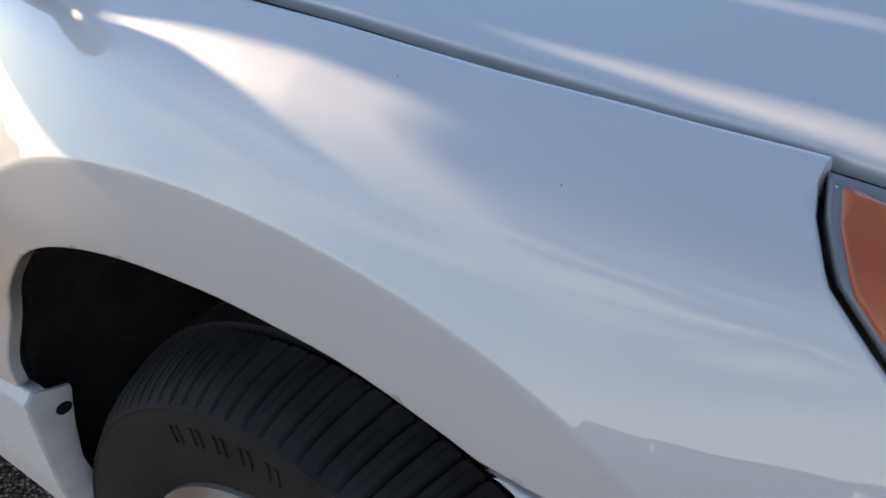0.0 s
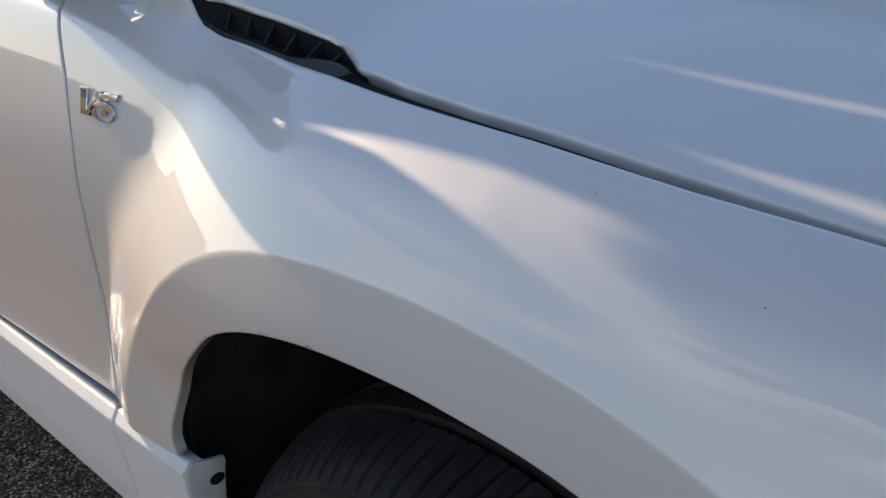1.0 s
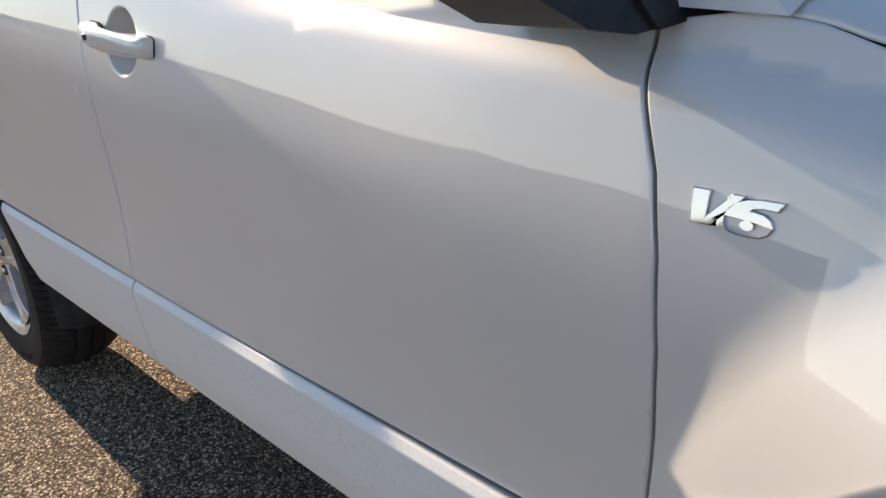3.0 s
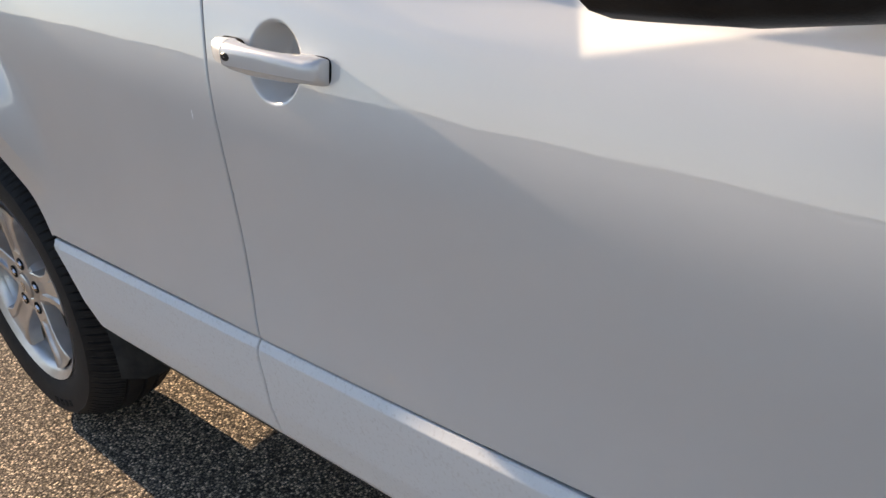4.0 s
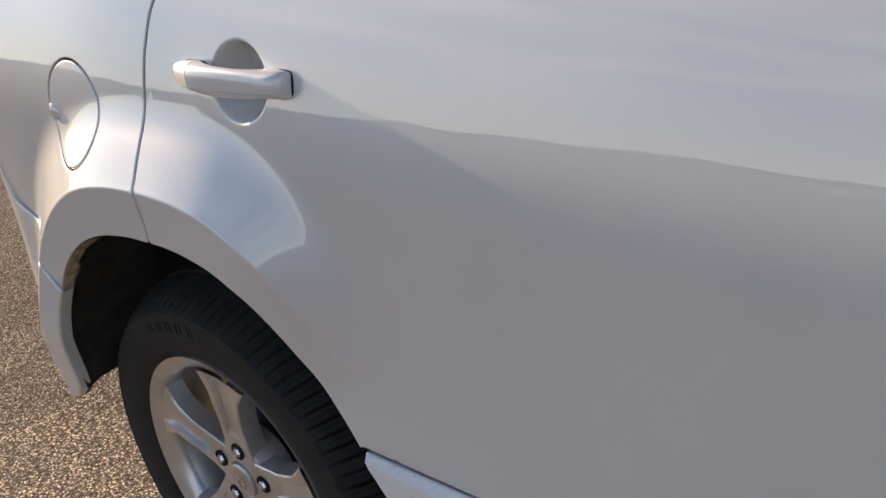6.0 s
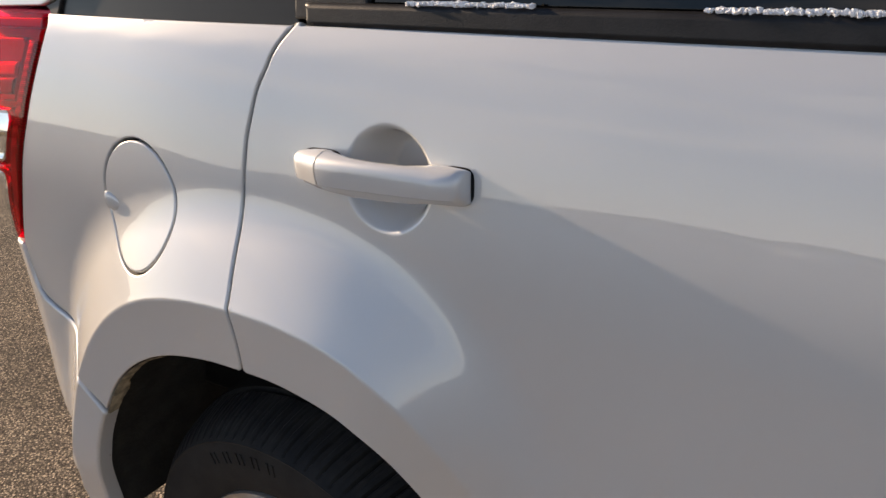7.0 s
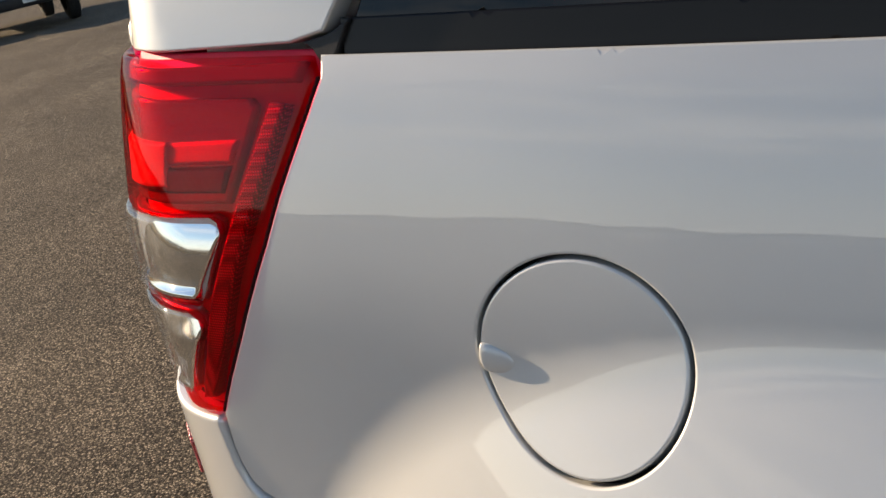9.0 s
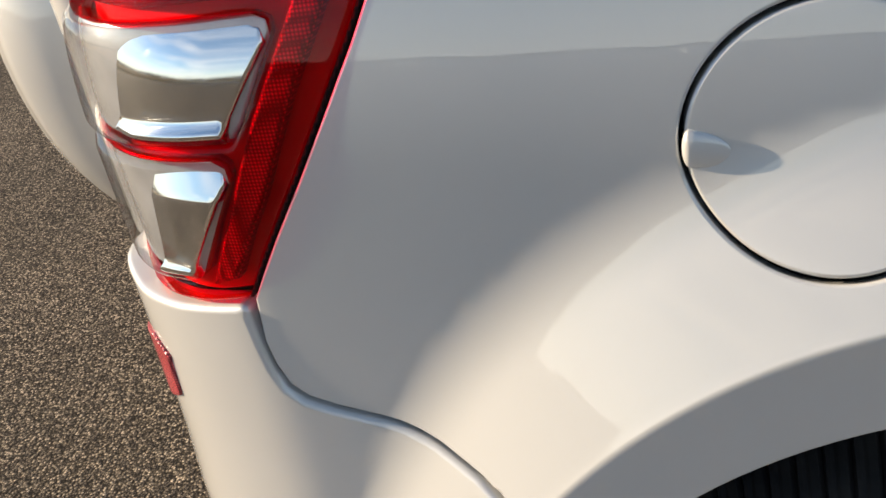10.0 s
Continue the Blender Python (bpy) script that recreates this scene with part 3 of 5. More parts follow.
first_house = far_house(9, 7, 3.4, plate_white, "small white house with a dark roof, far off")
for hx, hy, ht in ((-150, -95, 20), (-118, -128, 5), (-70, -150, 0), (-38, -141, 12), (8, -160, -6), (47, -150, 4), (-172, -60, 40), (-12, -170, 0)):
    copy_thing(first_house, pose(hx, hy, 0, 0, 0, ht))
first_house.matrix_basis = pose(-95, -140, 0, 0, 0, 10)

# ---- the car ----
car = tagged(new("car"), "white five-door off-road estate car parked on asphalt", "car")


def belt(s):
    return 1.172 - 0.064 * s


def rounded(pts, n=6):
    """A smooth line through the points."""
    p = [np.array(q) for q in (pts[0], *pts, pts[-1])]
    out = []
    for a, b, c, d in zip(p, p[1:], p[2:], p[3:]):
        for t in np.arange(n) / n:
            out.append(tuple(0.5 * (2 * b + (c - a) * t + (2 * a - 5 * b + 4 * c - d) * t ** 2 + (3 * b - a - 3 * c + d) * t ** 3)))
    return [(float(q[0]), float(q[1])) for q in out] + [tuple(pts[-1])]


G = 0.0017                       # half of a shut line
RD_GAP = [(0.174, belt(0.174)), (0.169, 1.163), (0.146, 1.143), (0.133, 1.124), (0.121, 1.105), (0.110, 1.075), (0.103, 1.052), (0.094, 0.995), (0.097, 0.945), (0.102, 0.905), (0.100, 0.865)]
rd_foot = tuple(float(q) for q in opening("rear", 84))
RD_GAP = rounded(RD_GAP + [rd_foot])
TL_EDGE = [(-0.453, 0.886), (-0.427, 0.928), (-0.396, 0.975), (-0.371, 1.015), (-0.348, 1.053), (-0.328, 1.090), (-0.307, 1.125), (-0.292, 1.150), (-0.278, 1.175)]
SEAM = [(-0.453, 0.886), (-0.456, 0.850), (-0.453, 0.830), (-0.446, 0.812), (-0.434, 0.801), (-0.415, 0.793), (-0.37, 0.779), (-0.34, 0.769), (-0.31, 0.757), (-0.272, 0.730), tuple(float(q) for q in opening("rear", 146))]
FD_GAP = [(1.016, 1.107), (1.020, 1.058), (1.028, 0.994), (1.0375, 0.906), (1.041, 0.80), (1.048, 0.67), (1.051, 0.615), (1.057, 0.587)]


def shift(line, d):
    return [(p[0] + d, p[1]) for p in line]


SILL = 0.587
fend_gap = [(2.026, 1.043), (2.040, 1.003), (2.060, 0.945), (2.070, 0.885), (2.073, 0.81), (2.069, 0.73), (2.061, 0.65), (2.056, 0.60), (2.055, SILL)]
HL_EDGE = [(2.96, 0.825), (2.93, 0.853), (2.900, 0.881), (2.884, 0.896), (2.874, 0.905), (2.867, 0.915), (2.860, 0.924), (2.856, 0.932), (2.854, 0.936)]
top_edge = [(x, float(np.interp(x, EDGE_X, EDGE_Z))) for x in (2.82, 2.77, 2.70, 2.65, 2.60, 2.52, 2.42, 2.36, 2.30, 2.261, 2.245, 2.231, 2.215, 2.20, 2.175, 2.15, 2.10)]
a0 = 163.5
fender_loop = shift(fend_gap, G) + [(2.192, SILL)] + arc("front", a0, 57, 36) + [(2.80, 0.786), (2.90, 0.780), (2.96, 0.782)] + HL_EDGE + top_edge


def crease(which, a, b, n=120):
    """The crease of a wheel arch and the foot of its blister, as lines for the mesh to follow."""
    (cx, cz) = ARCH[which][0]
    d = np.linspace(a, b, n)
    out = []
    for extra, offs in ((0.0, (-0.009, -0.006, -0.003, 0.0, 0.003, 0.006, 0.009)), (1.0, (-0.016, -0.008, 0.0, 0.008, 0.016))):
        for o in offs:
            if extra:
                d = d[(d > 62) & (d < 150)]
            r = np.interp(d, FINE, ROUND[which][1]) + extra * np.interp(d, FINE, ROUND[which][2]) + o
            out.append(np.stack([cx + r * np.cos(np.radians(d)), cz + r * np.sin(np.radians(d))], 1))
    return out


fender, _ = panel("front_wing", fender_loop, paint, car, "white wing with a flared wheel arch", grid=0.010, flange=0.010, lines=crease("front", 50, 172))

fd_loop = shift(fend_gap, -G) + list(reversed(shift(FD_GAP, G))) + [(1.5, belt(1.5))]
front_door, front_door_l = panel("front_door", fd_loop, paint, car, "closed white front door", grid=0.010, fine=[(1.170, 0.977, 0.066, 0.0025)])

rd_loop = shift(FD_GAP, -G) + [(0.396, SILL + 0.004)] + arc("rear", 15, 83, 40) + \
    list(reversed(shift(RD_GAP[:-1], G))) + [(0.5, belt(0.5))]
rear_door, rear_door_l = panel("rear_door", rd_loop, paint, car, "closed white rear door", grid=0.011, lines=crease("rear", 0, 86), fine=[(0.285, 1.030, 0.066, 0.0025)])

FUEL = (-0.0935, 0.979, 0.0755, 0.0720)


def fuel_loop(grow):
    return [(FUEL[0] + (FUEL[2] + grow) * math.cos(a), FUEL[1] + (FUEL[3] + grow) * math.sin(a)) for a in np.linspace(0, 2 * math.pi, 84, endpoint=False)]


q_loop = shift(RD_GAP[:-1], -G) + arc("rear", 85, 145, 24) + list(reversed(SEAM[:-1])) + TL_EDGE[1:] + [(-0.278, belt(-0.278)), (0.0, belt(0.0))]
quarter, _ = panel("quarter_panel", q_loop, paint, car, "white rear quarter panel with a flared wheel arch", left=False, holes=[fuel_loop(0.0015)], grid=0.010, lines=crease("rear", 80, 150))
v_, f_, n_ = shell(q_loop)
mesh_object("quarter_panel", v_ * np.array([1, -1, 1]), [tuple(reversed(q)) for q in f_], paint, car, "", n_ * np.array([1, -1, 1]))
fuel_door, _ = panel("fuel_flap", fuel_loop(-0.0013), paint, car, "round white fuel flap with a finger tab", left=False, off=0.0, grid=0.009)


# sill cladding below the doors
def sill_skin(s, z):
    return np.interp(z, [0.36, 0.385, 0.42, 0.47, 0.55, 0.5725, 0.586, 0.60], [-0.065, -0.017, 0.007, 0.017, 0.022, 0.0225, 0.0128, 0.0128]) + 0.25 * flare(s, np.maximum(z, 0.5)) * (s < 1.2)


SB = 0.392
sill_args = dict(base=sill_skin, edge=0.003, flange=0.05, grid=0.012, lines=[np.stack([np.linspace(0.43, 2.22, 260), np.full(260, z_)], 1) for z_ in (0.5705, 0.5745)])
panel("sill_cladding", [(2.058 - G, 0.5856), (2.068 - G, SB), (1.046 + G, SB), (1.056 + G, 0.5856)], clad_paint, car, "white sill cladding with a speckled finish", **sill_args)
panel("sill_cladding", [(2.058 + G, 0.5858), (2.068 + G, SB), (2.206, SB), (2.206, 0.45), (2.206, 0.52), (2.206, 0.5858)], clad_paint, car, **{**sill_args, "flange": 0.012})
panel("sill_cladding", [(1.056 - G, 0.5856), (1.046 - G, SB), (0.52, SB)] + arc("rear", -14, 12.5, 8) + [(0.396, 0.5856)], clad_paint, car, **sill_args)

# bumpers
rb_loop = arc("rear", 147, 180, 14) + [(-0.345, 0.465), (-0.37, 0.440), (-0.43, 0.415), (-0.80, 0.37), (-1.42, 0.35), (-1.42, 0.79), (-0.80, 0.83), (-0.70, 0.866), (-0.64, 0.873), (-0.585, 0.868), (-0.53, 0.871), (-0.462, 0.880)] + [(p[0] - 0.003, p[1] - 0.003) for p in SEAM[1:-1]]


def bumper_skin(s, z):
    return skin(s, np.maximum(z, 0.40)) * 1.0 + 0.003 * smooth(-0.26, -0.42, s) - 0.03 * np.clip((0.5 - z) / 0.2, 0, 1) ** 2 + 0.020 * smooth(-0.48, -0.66, s)


rear_bumper, _ = panel("rear_bumper", rb_loop, paint, car, "white rear bumper with a red reflector", base=bumper_skin, grid=0.014, edge=0.0055)
fb_loop = [(2.749, 0.789), (2.80, 0.782), (2.90, 0.776), (2.95, 0.778), (3.2, 0.75), (3.66, 0.72), (4.2, 0.70), (4.2, 0.30), (3.2, 0.30), (2.96, 0.33)] + arc("front", -20, 56, 14)
panel("front_bumper", fb_loop, paint, car, "white front bumper", grid=0.022)

# ---- lamps of the car ----
# headlight: dark seal, clear lens over an amber reflector
hl_loop = [(p[0] + 0.0022, p[1] - 0.0008) for p in HL_EDGE] + [(2.92, 0.925), (3.05, 0.912), (3.35, 0.885), (3.38, 0.80), (3.2, 0.77), (2.97, 0.787)]
hl_back, _ = panel("headlight", hl_loop, far_grey, car, "headlight with an amber indicator behind clear plastic", off=-0.0035, grid=0.02)


def scaled(loop, k):
    c = np.mean(loop, 0)
    return [tuple(c + (np.array(p) - c) * k) for p in loop]


am_loop = [(p[0] + 0.0085, p[1] - 0.0025) for p in HL_EDGE] + [(2.95, 0.912), (3.06, 0.895), (3.05, 0.83)]
panel("indicator", am_loop, amber, hl_back, "amber indicator reflector", left=False, off=-0.0015, grid=0.012)
panel("lens", [(p[0] + 0.007, p[1] - 0.002) for p in HL_EDGE] + [(2.93, 0.920), (3.05, 0.909), (3.34, 0.88), (3.37, 0.802), (3.2, 0.775), (2.975, 0.795)], lens_clear, hl_back, "", left=False, off=0.0028, grid=0.015, flange=0.004)

# taillight
tl_out = [(p[0] - 0.0050, p[1]) for p in TL_EDGE] + [(-0.289, 1.191), (-0.40, 1.198), (-0.50, 1.203), (-0.70, 1.205), (-0.72, 1.19), (-0.72, 0.88), (-0.64, 0.862), (-0.56, 0.870), (-0.50, 0.878)]
tail, tail_l = panel("taillight", tl_out, red_back, car, "tall red taillight with two clear lower lenses", off=-0.016, grid=0.012, flange=0.03)


def tail_piece(name, loop, mat, off, label="", edge=0.004, flange=0.012, grid=0.008, holes=()):
    ob, twin = panel(name, loop, mat, tail, label, off=off, edge=edge, flange=flange, grid=grid, holes=holes)
    twin.parent = tail_l
    return ob


# black strip along the body side, standing in for the joint's shadow line
tail_piece("lamp_gap_shade", [(p[0] - 0.0016, p[1]) for p in TL_EDGE] + [(p[0] - 0.0046, p[1]) for p in reversed(TL_EDGE)], gap_black, -0.0018, "black strip for the shadow line in the joint along the body side", edge=0.0004, flange=0.008)
tail_piece("reflex_strip", [(-0.466, 0.897), (-0.428, 0.955), (-0.392, 1.024), (-0.350, 1.095), (-0.314, 1.157), (-0.331, 1.160), (-0.368, 1.100), (-0.421, 1.012), (-0.455, 0.950), (-0.492, 0.890)], reflex, -0.004, "honeycomb red reflex strip")
tail_piece("brake_chamber", [(-0.388, 1.083), (-0.360, 1.130), (-0.347, 1.156), (-0.353, 1.163), (-0.50, 1.170), (-0.68, 1.172), (-0.68, 1.084), (-0.52, 1.082)], red_dark, -0.008, "dark red brake light chamber")
def band(z0, z1):
    edge_s = [(-0.394 + (z - 1.083) * 0.56, z) for z in (z0, z1)]
    return [edge_s[0], edge_s[1], (-0.66, z1), (-0.66, z0)]


# sky and horizon reflections in the chamber, put in as coloured bands
tail_piece("reflection_band", band(1.1155, 1.1345), red_back, -0.0045, "vivid red band, a bright reflection painted into the brake chamber")
tail_piece("dark_band", band(1.0925, 1.1145), red_deep, -0.0045, "dark red lower band, a dark reflection painted into the brake chamber")
tail_piece("dark_band", [(-0.306, 1.172), (-0.297, 1.186), (-0.50, 1.195), (-0.68, 1.197), (-0.68, 1.183), (-0.50, 1.180)], red_dark, -0.006, "dark red upper strip")
tail_piece("bulb_box", [(-0.452, 1.098), (-0.444, 1.135), (-0.54, 1.137), (-0.54, 1.096)], red_back, -0.003, "", grid=0.01)
up_b = [(-0.392, 1.079), (-0.345, 1.156), (-0.352, 1.166), (-0.50, 1.174), (-0.68, 1.176), (-0.68, 1.080), (-0.52, 1.078)]


def bulge(s, z):
    """Lamp elements stand further out towards the tail."""
    return skin(s, z) + 0.007 * smooth(-0.47, -0.60, s) * (1 - smooth(1.06, 1.09, z))


ob_, tw_ = panel("upper_lens", up_b, lens_pale, tail, "bulging red brake lens", base=bulge, off=0.001, edge=0.006, flange=0.012, grid=0.008)
tw_.parent = tail_l
CLEAR = ([(-0.437, 0.998), (-0.428, 1.008), (-0.396, 1.062), (-0.397, 1.071), (-0.405, 1.075), (-0.52, 1.074), (-0.68, 1.074), (-0.68, 0.998), (-0.52, 0.996)],
           [(-0.506, 0.893), (-0.494, 0.900), (-0.446, 0.974), (-0.446, 0.983), (-0.454, 0.988), (-0.52, 0.986), (-0.68, 0.986), (-0.68, 0.888), (-0.55, 0.889)])
tail_piece("red_lens", tl_out, lens_red, 0.001, "glossy red lens cover", flange=0.006, holes=CLEAR)
for lp in CLEAR:
    inner_lp = [(p[0] - 0.006 if p[0] > -0.5 else p[0], p[1] - 0.005 if p[1] > 0.5 * (lp[0][1] + lp[5][1]) else p[1] + 0.006) for p in lp]
    plate = [(max(p[0], -0.545), p[1]) for p in inner_lp if p[0] > -0.6] + [(-0.545, inner_lp[0][1])]
    plate = [p for k_, p in enumerate(plate) if k_ == 0 or math.dist(p, plate[k_ - 1]) > 0.002]
    plate = sorted(set(plate), key=lambda p: math.atan2(p[1] - sum(q[1] for q in plate) / len(plate), p[0] - sum(q[0] for q in plate) / len(plate)))
    ob_, tw_ = panel("lamp_bowl", scaled(lp, 0.99), pale_plastic, tail, "pale inner wall", base=bulge, off=-0.009, edge=0.004, flange=0.004, grid=0.01)
    tw_.parent = tail_l
    z_low = min(p[1] for p in plate)
    z_top = max(p[1] for p in plate)
    z_mid = 0.5 * (z_low + z_top)
    lower = z_mid < 1.0

    def bowl_skin(s, z, zm=z_mid, zb=z_low, zt=z_top, flat=lower):
        back = 0.40 * np.maximum(0.0, z - zt + 0.024) if flat else 4.0 * np.maximum(0.0, z - zm) ** 2
        return skin(s, z) - back + 0.75 * np.maximum(0.0, zb + 0.009 - z)

    ob_, tw_ = panel("chrome_reflector", plate, bowl_chrome, tail, "chrome lamp bowl", base=bowl_skin, off=-0.0015 if lower else -0.005, edge=0.0035, flange=0.008, grid=0.005)
    tw_.parent = tail_l
    ob_, tw_ = panel("clear_lens", lp, lens_clear, tail, "clear reversing lamp lens", base=bulge, off=0.0015, edge=0.006, flange=0.018, grid=0.008)
    tw_.parent = tail_l

# reflector on the bumper
ob_, tw_ = panel("reflector", [(-0.576, 0.768), (-0.573, 0.80), (-0.570, 0.811), (-0.592, 0.822), (-0.66, 0.80), (-0.66, 0.735), (-0.63, 0.738)], reflex, rear_bumper, "red bumper reflector", base=bumper_skin, off=0.003, edge=0.002, flange=0.008, grid=0.01)

# fuel flap tab
bm = bmesh.new()
bmesh.ops.create_uvsphere(bm, u_segments=20, v_segments=12, radius=1.0)
tab_c = place(FUEL[0] - FUEL[2] + 0.004, FUEL[1] - 0.003)
for v in bm.verts:
    v.co = Vector((tab_c[0] + v.co.x * (0.004 if v.co.x < 0 else 0.024), tab_c[1] + v.co.y * (0.0046 if v.co.x < 0 else 0.0046 - 0.0022 * v.co.x), tab_c[2] + v.co.z * 0.0115 - max(0, v.co.x) * 0.005))
part("finger_tab", bm, paint, fuel_door, "small raised finger tab")

# ---- shut-line backing, wheel housings and underside ----
bm = bmesh.new()
rows = []
for s_ in np.linspace(-0.44, 2.86, 90):
    zt = min(belt(s_), float(np.interp(s_, EDGE_X, EDGE_Z))) - 0.006
    rows.append([bm.verts.new(tuple(place(s_, z_, -0.020))) for z_ in np.linspace(0.55, zt, 24)])
for a, b in zip(rows, rows[1:]):
    for i in range(23):
        q = [a[i], b[i], b[i + 1], a[i + 1]]
        c = sum((v.co for v in q), Vector()) / 4
        keep = True
        for which in ("rear", "front"):
            (cx, cz) = ARCH[which][0]
            ang = math.degrees(math.atan2(c.z - cz, c.x - cx))
            ang = ang + 360 if ang < -90 else ang
            if math.hypot(c.x - cx, c.z - cz) < float(np.interp(ang, FINE, ROUND[which][0])) + 0.012:
                keep = False
        if math.hypot(c.x - 1.167, c.z - 0.976) < 0.07 or math.hypot(c.x - 0.281, c.z - 1.030) < 0.07:
            keep = False
        if keep:
            bm.faces.new(q)
geom = bm.verts[:] + bm.edges[:] + bm.faces[:]
dup = bmesh.ops.duplicate(bm, geom=geom)
for g in dup["geom"]:
    if isinstance(g, bmesh.types.BMVert):
        g.co.y = -g.co.y
part("inner_frame", bm, gap_black, car, "dark inner frame behind the shut lines")

for which in ("rear", "front"):
    for sg in (-1, 1):
        bm = bmesh.new()
        rows = []
        for d in np.linspace(-25, 186 if which == "rear" else 205, 60):
            ox, oz = (float(q) for q in opening(which, d))
            (cx, cz) = ARCH[which][0]
            d_skin = float(place(ox, oz)[1])
            ring = []
            for k, (rr, yy) in enumerate(((0.004, d_skin + 0.012), (0.03, d_skin + 0.05), (0.045, -0.70), (0.02, -0.55), (-0.30, -0.53))):
                q = np.array((ox, oz)) + rr * np.array((math.cos(radians(d)), math.sin(radians(d)))) if rr > -0.2 else np.array((cx, cz))
                ring.append(bm.verts.new((q[0], -sg * yy if sg > 0 else yy, max(q[1], 0.22))))
            rows.append(ring)
        for a, b in zip(rows, rows[1:]):
            for k in range(4):
                bm.faces.new((a[k], b[k], b[k + 1], a[k + 1]))
        part("arch_liner", bm, liner_black, car, "dark felt wheel housing")

bm = bmesh.new()
box(bm, (0.50, -0.80, 0.30), (2.12, 0.80, 0.47), 0.02)
box(bm, (-0.62, -0.50, 0.33), (0.55, 0.50, 0.55), 0.02)
box(bm, (2.05, -0.50, 0.33), (3.3, 0.50, 0.60), 0.02)
part("underbody", bm, liner_black, car, "black underside")

# mud flap behind the front wheel: the sill's end turned in
for sg in (-1, 1):
    bm = bmesh.new()
    rows = []
    for z_ in np.linspace(0.584, 0.36, 22):
        y_out = float(place(2.206, z_, 0.0, sill_skin)[1]) + 0.0005
        y_in = float(np.interp(z_, [0.36, 0.40, 0.44, 0.49, 0.53, 0.575, 0.584], [-0.815, -0.827, -0.842, -0.853, -0.850, -0.843, -0.8445]))
        y_out = min(y_out, y_in - 0.012)
        ring = []
        for u, dx in ((0, 0.0000), (0.03, 0.0022), (0.10, 0.0034), (0.5, 0.0048), (0.95, 0.0056), (1.0, 0.0046), (1.0, 0.0012), (0.5, 0.0008), (0.0, -0.0030)):
            ring.append((2.2045 + dx, sg * -(y_out + (y_in - y_out) * u), z_ - 0.010 * u * smooth(0.56, 0.584, z_)))
        rows.append(ring)
    loft(bm, rows)
    flap = part("mud_flap", bm, flap_paint, car, "white mud flap with a dark plug")
    bm = bmesh.new()
    rp_ = lathe(bm, [(0.0085, 0.002), (0.0085, -0.0006), (0.0070, -0.0014), (0.003, -0.0018)], 20)
    cap(bm, rp_[-1])
    plug = part("plug", bm, gap_black, flap, "black plug")
    plug.matrix_basis = pose(2.2098, sg * 0.8565, 0.553, 0, 0, 90) @ Matrix.Diagonal((1, 1, 0.75, 1))

# ---- bonnet and vent ----
def wing_edge(x):
    """Width and height of the wing's upper edge."""
    z = float(np.interp(x, EDGE_X, EDGE_Z))
    p = place(x, z)
    return -float(p[1]), z


HOOD_IN = ([2.10, 2.20, 2.222, 2.236, 2.25, 2.284, 2.33, 2.356, 2.372, 2.392, 2.413, 2.44, 2.62, 2.78, 2.85, 3.6], [0.005, 0.005, 0.008, 0.020, 0.024, 0.028, 0.038, 0.046, 0.048, 0.042, 0.033, 0.031, 0.030, 0.026, 0.020, 0.012])
HOOD_UP = ([2.10, 2.18, 2.205, 2.222, 2.236, 2.26, 2.30, 2.36, 2.39, 2.42, 3.6], [0.002, 0.003, 0.006, 0.014, 0.020, 0.022, 0.019, 0.011, 0.005, 0.0, 0.0])


def hood_edge(x):
    if x > 2.86:
        return float(np.interp(x, [2.86, 2.95, 3.05, 3.15, 3.25, 3.33, 3.42], [wing_edge(2.86)[0] - 0.020, 0.775, 0.74, 0.69, 0.62, 0.54, 0.40]))
    return wing_edge(x)[0] - float(np.interp(x, *HOOD_IN))


HX = np.linspace(2.05, 3.45, 120)
HY = np.array([hood_edge(x) for x in HX])
HZ = np.interp(HX, EDGE_X, EDGE_Z) + np.interp(HX, *HOOD_UP) - 0.15 * np.clip(HX - 3.05, 0, 1) ** 1.5


def hood_z(x, y):
    """Height of the bonnet skin."""
    x, y = np.asarray(x, float), np.abs(np.asarray(y, float))
    q = np.clip(np.interp(x, HX, HY) - y, 0, 0.9)
    return np.interp(x, HX, HZ) + 0.003 * (1 - np.exp(-q / 0.010)) + 0.24 * q - 0.17 * q ** 2 + 0.008 * smooth(0.20, 0.25, q)


def hood_pt(x, y, off=0.0, base=None):
    x, y = np.asarray(x, float), np.asarray(y, float)
    return np.stack([x, y, hood_z(x, y) + off], -1)


def hood_n(x, y, off=0.0, base=None, e=0.0015):
    n = np.cross(hood_pt(x + e, y) - hood_pt(x - e, y), hood_pt(x, y + e) - hood_pt(x, y - e))
    return hood_pt(x, y, off), n / np.linalg.norm(n, axis=-1, keepdims=True)


xs_h = [2.11, 2.16, 2.185, 2.20, 2.212, 2.222, 2.229, 2.236, 2.25, 2.28, 2.31, 2.34, 2.36, 2.375, 2.39, 2.398, 2.405, 2.412, 2.42, 2.47, 2.53, 2.60, 2.66, 2.72, 2.80, 2.86, 2.95, 3.05, 3.15, 3.25, 3.33, 3.40]
right_edge = [(x, -hood_edge(x)) for x in xs_h]
hood_loop = right_edge + [(x, -y) for x, y in reversed(right_edge)]
v_, f_, n_ = shell(hood_loop, grid=0.018, edge=0.004, flange=0.020, surface=hood_pt, surface_n=hood_n)
mesh_object("bonnet", v_, f_, paint, car, "white bonnet with side vents", n_)

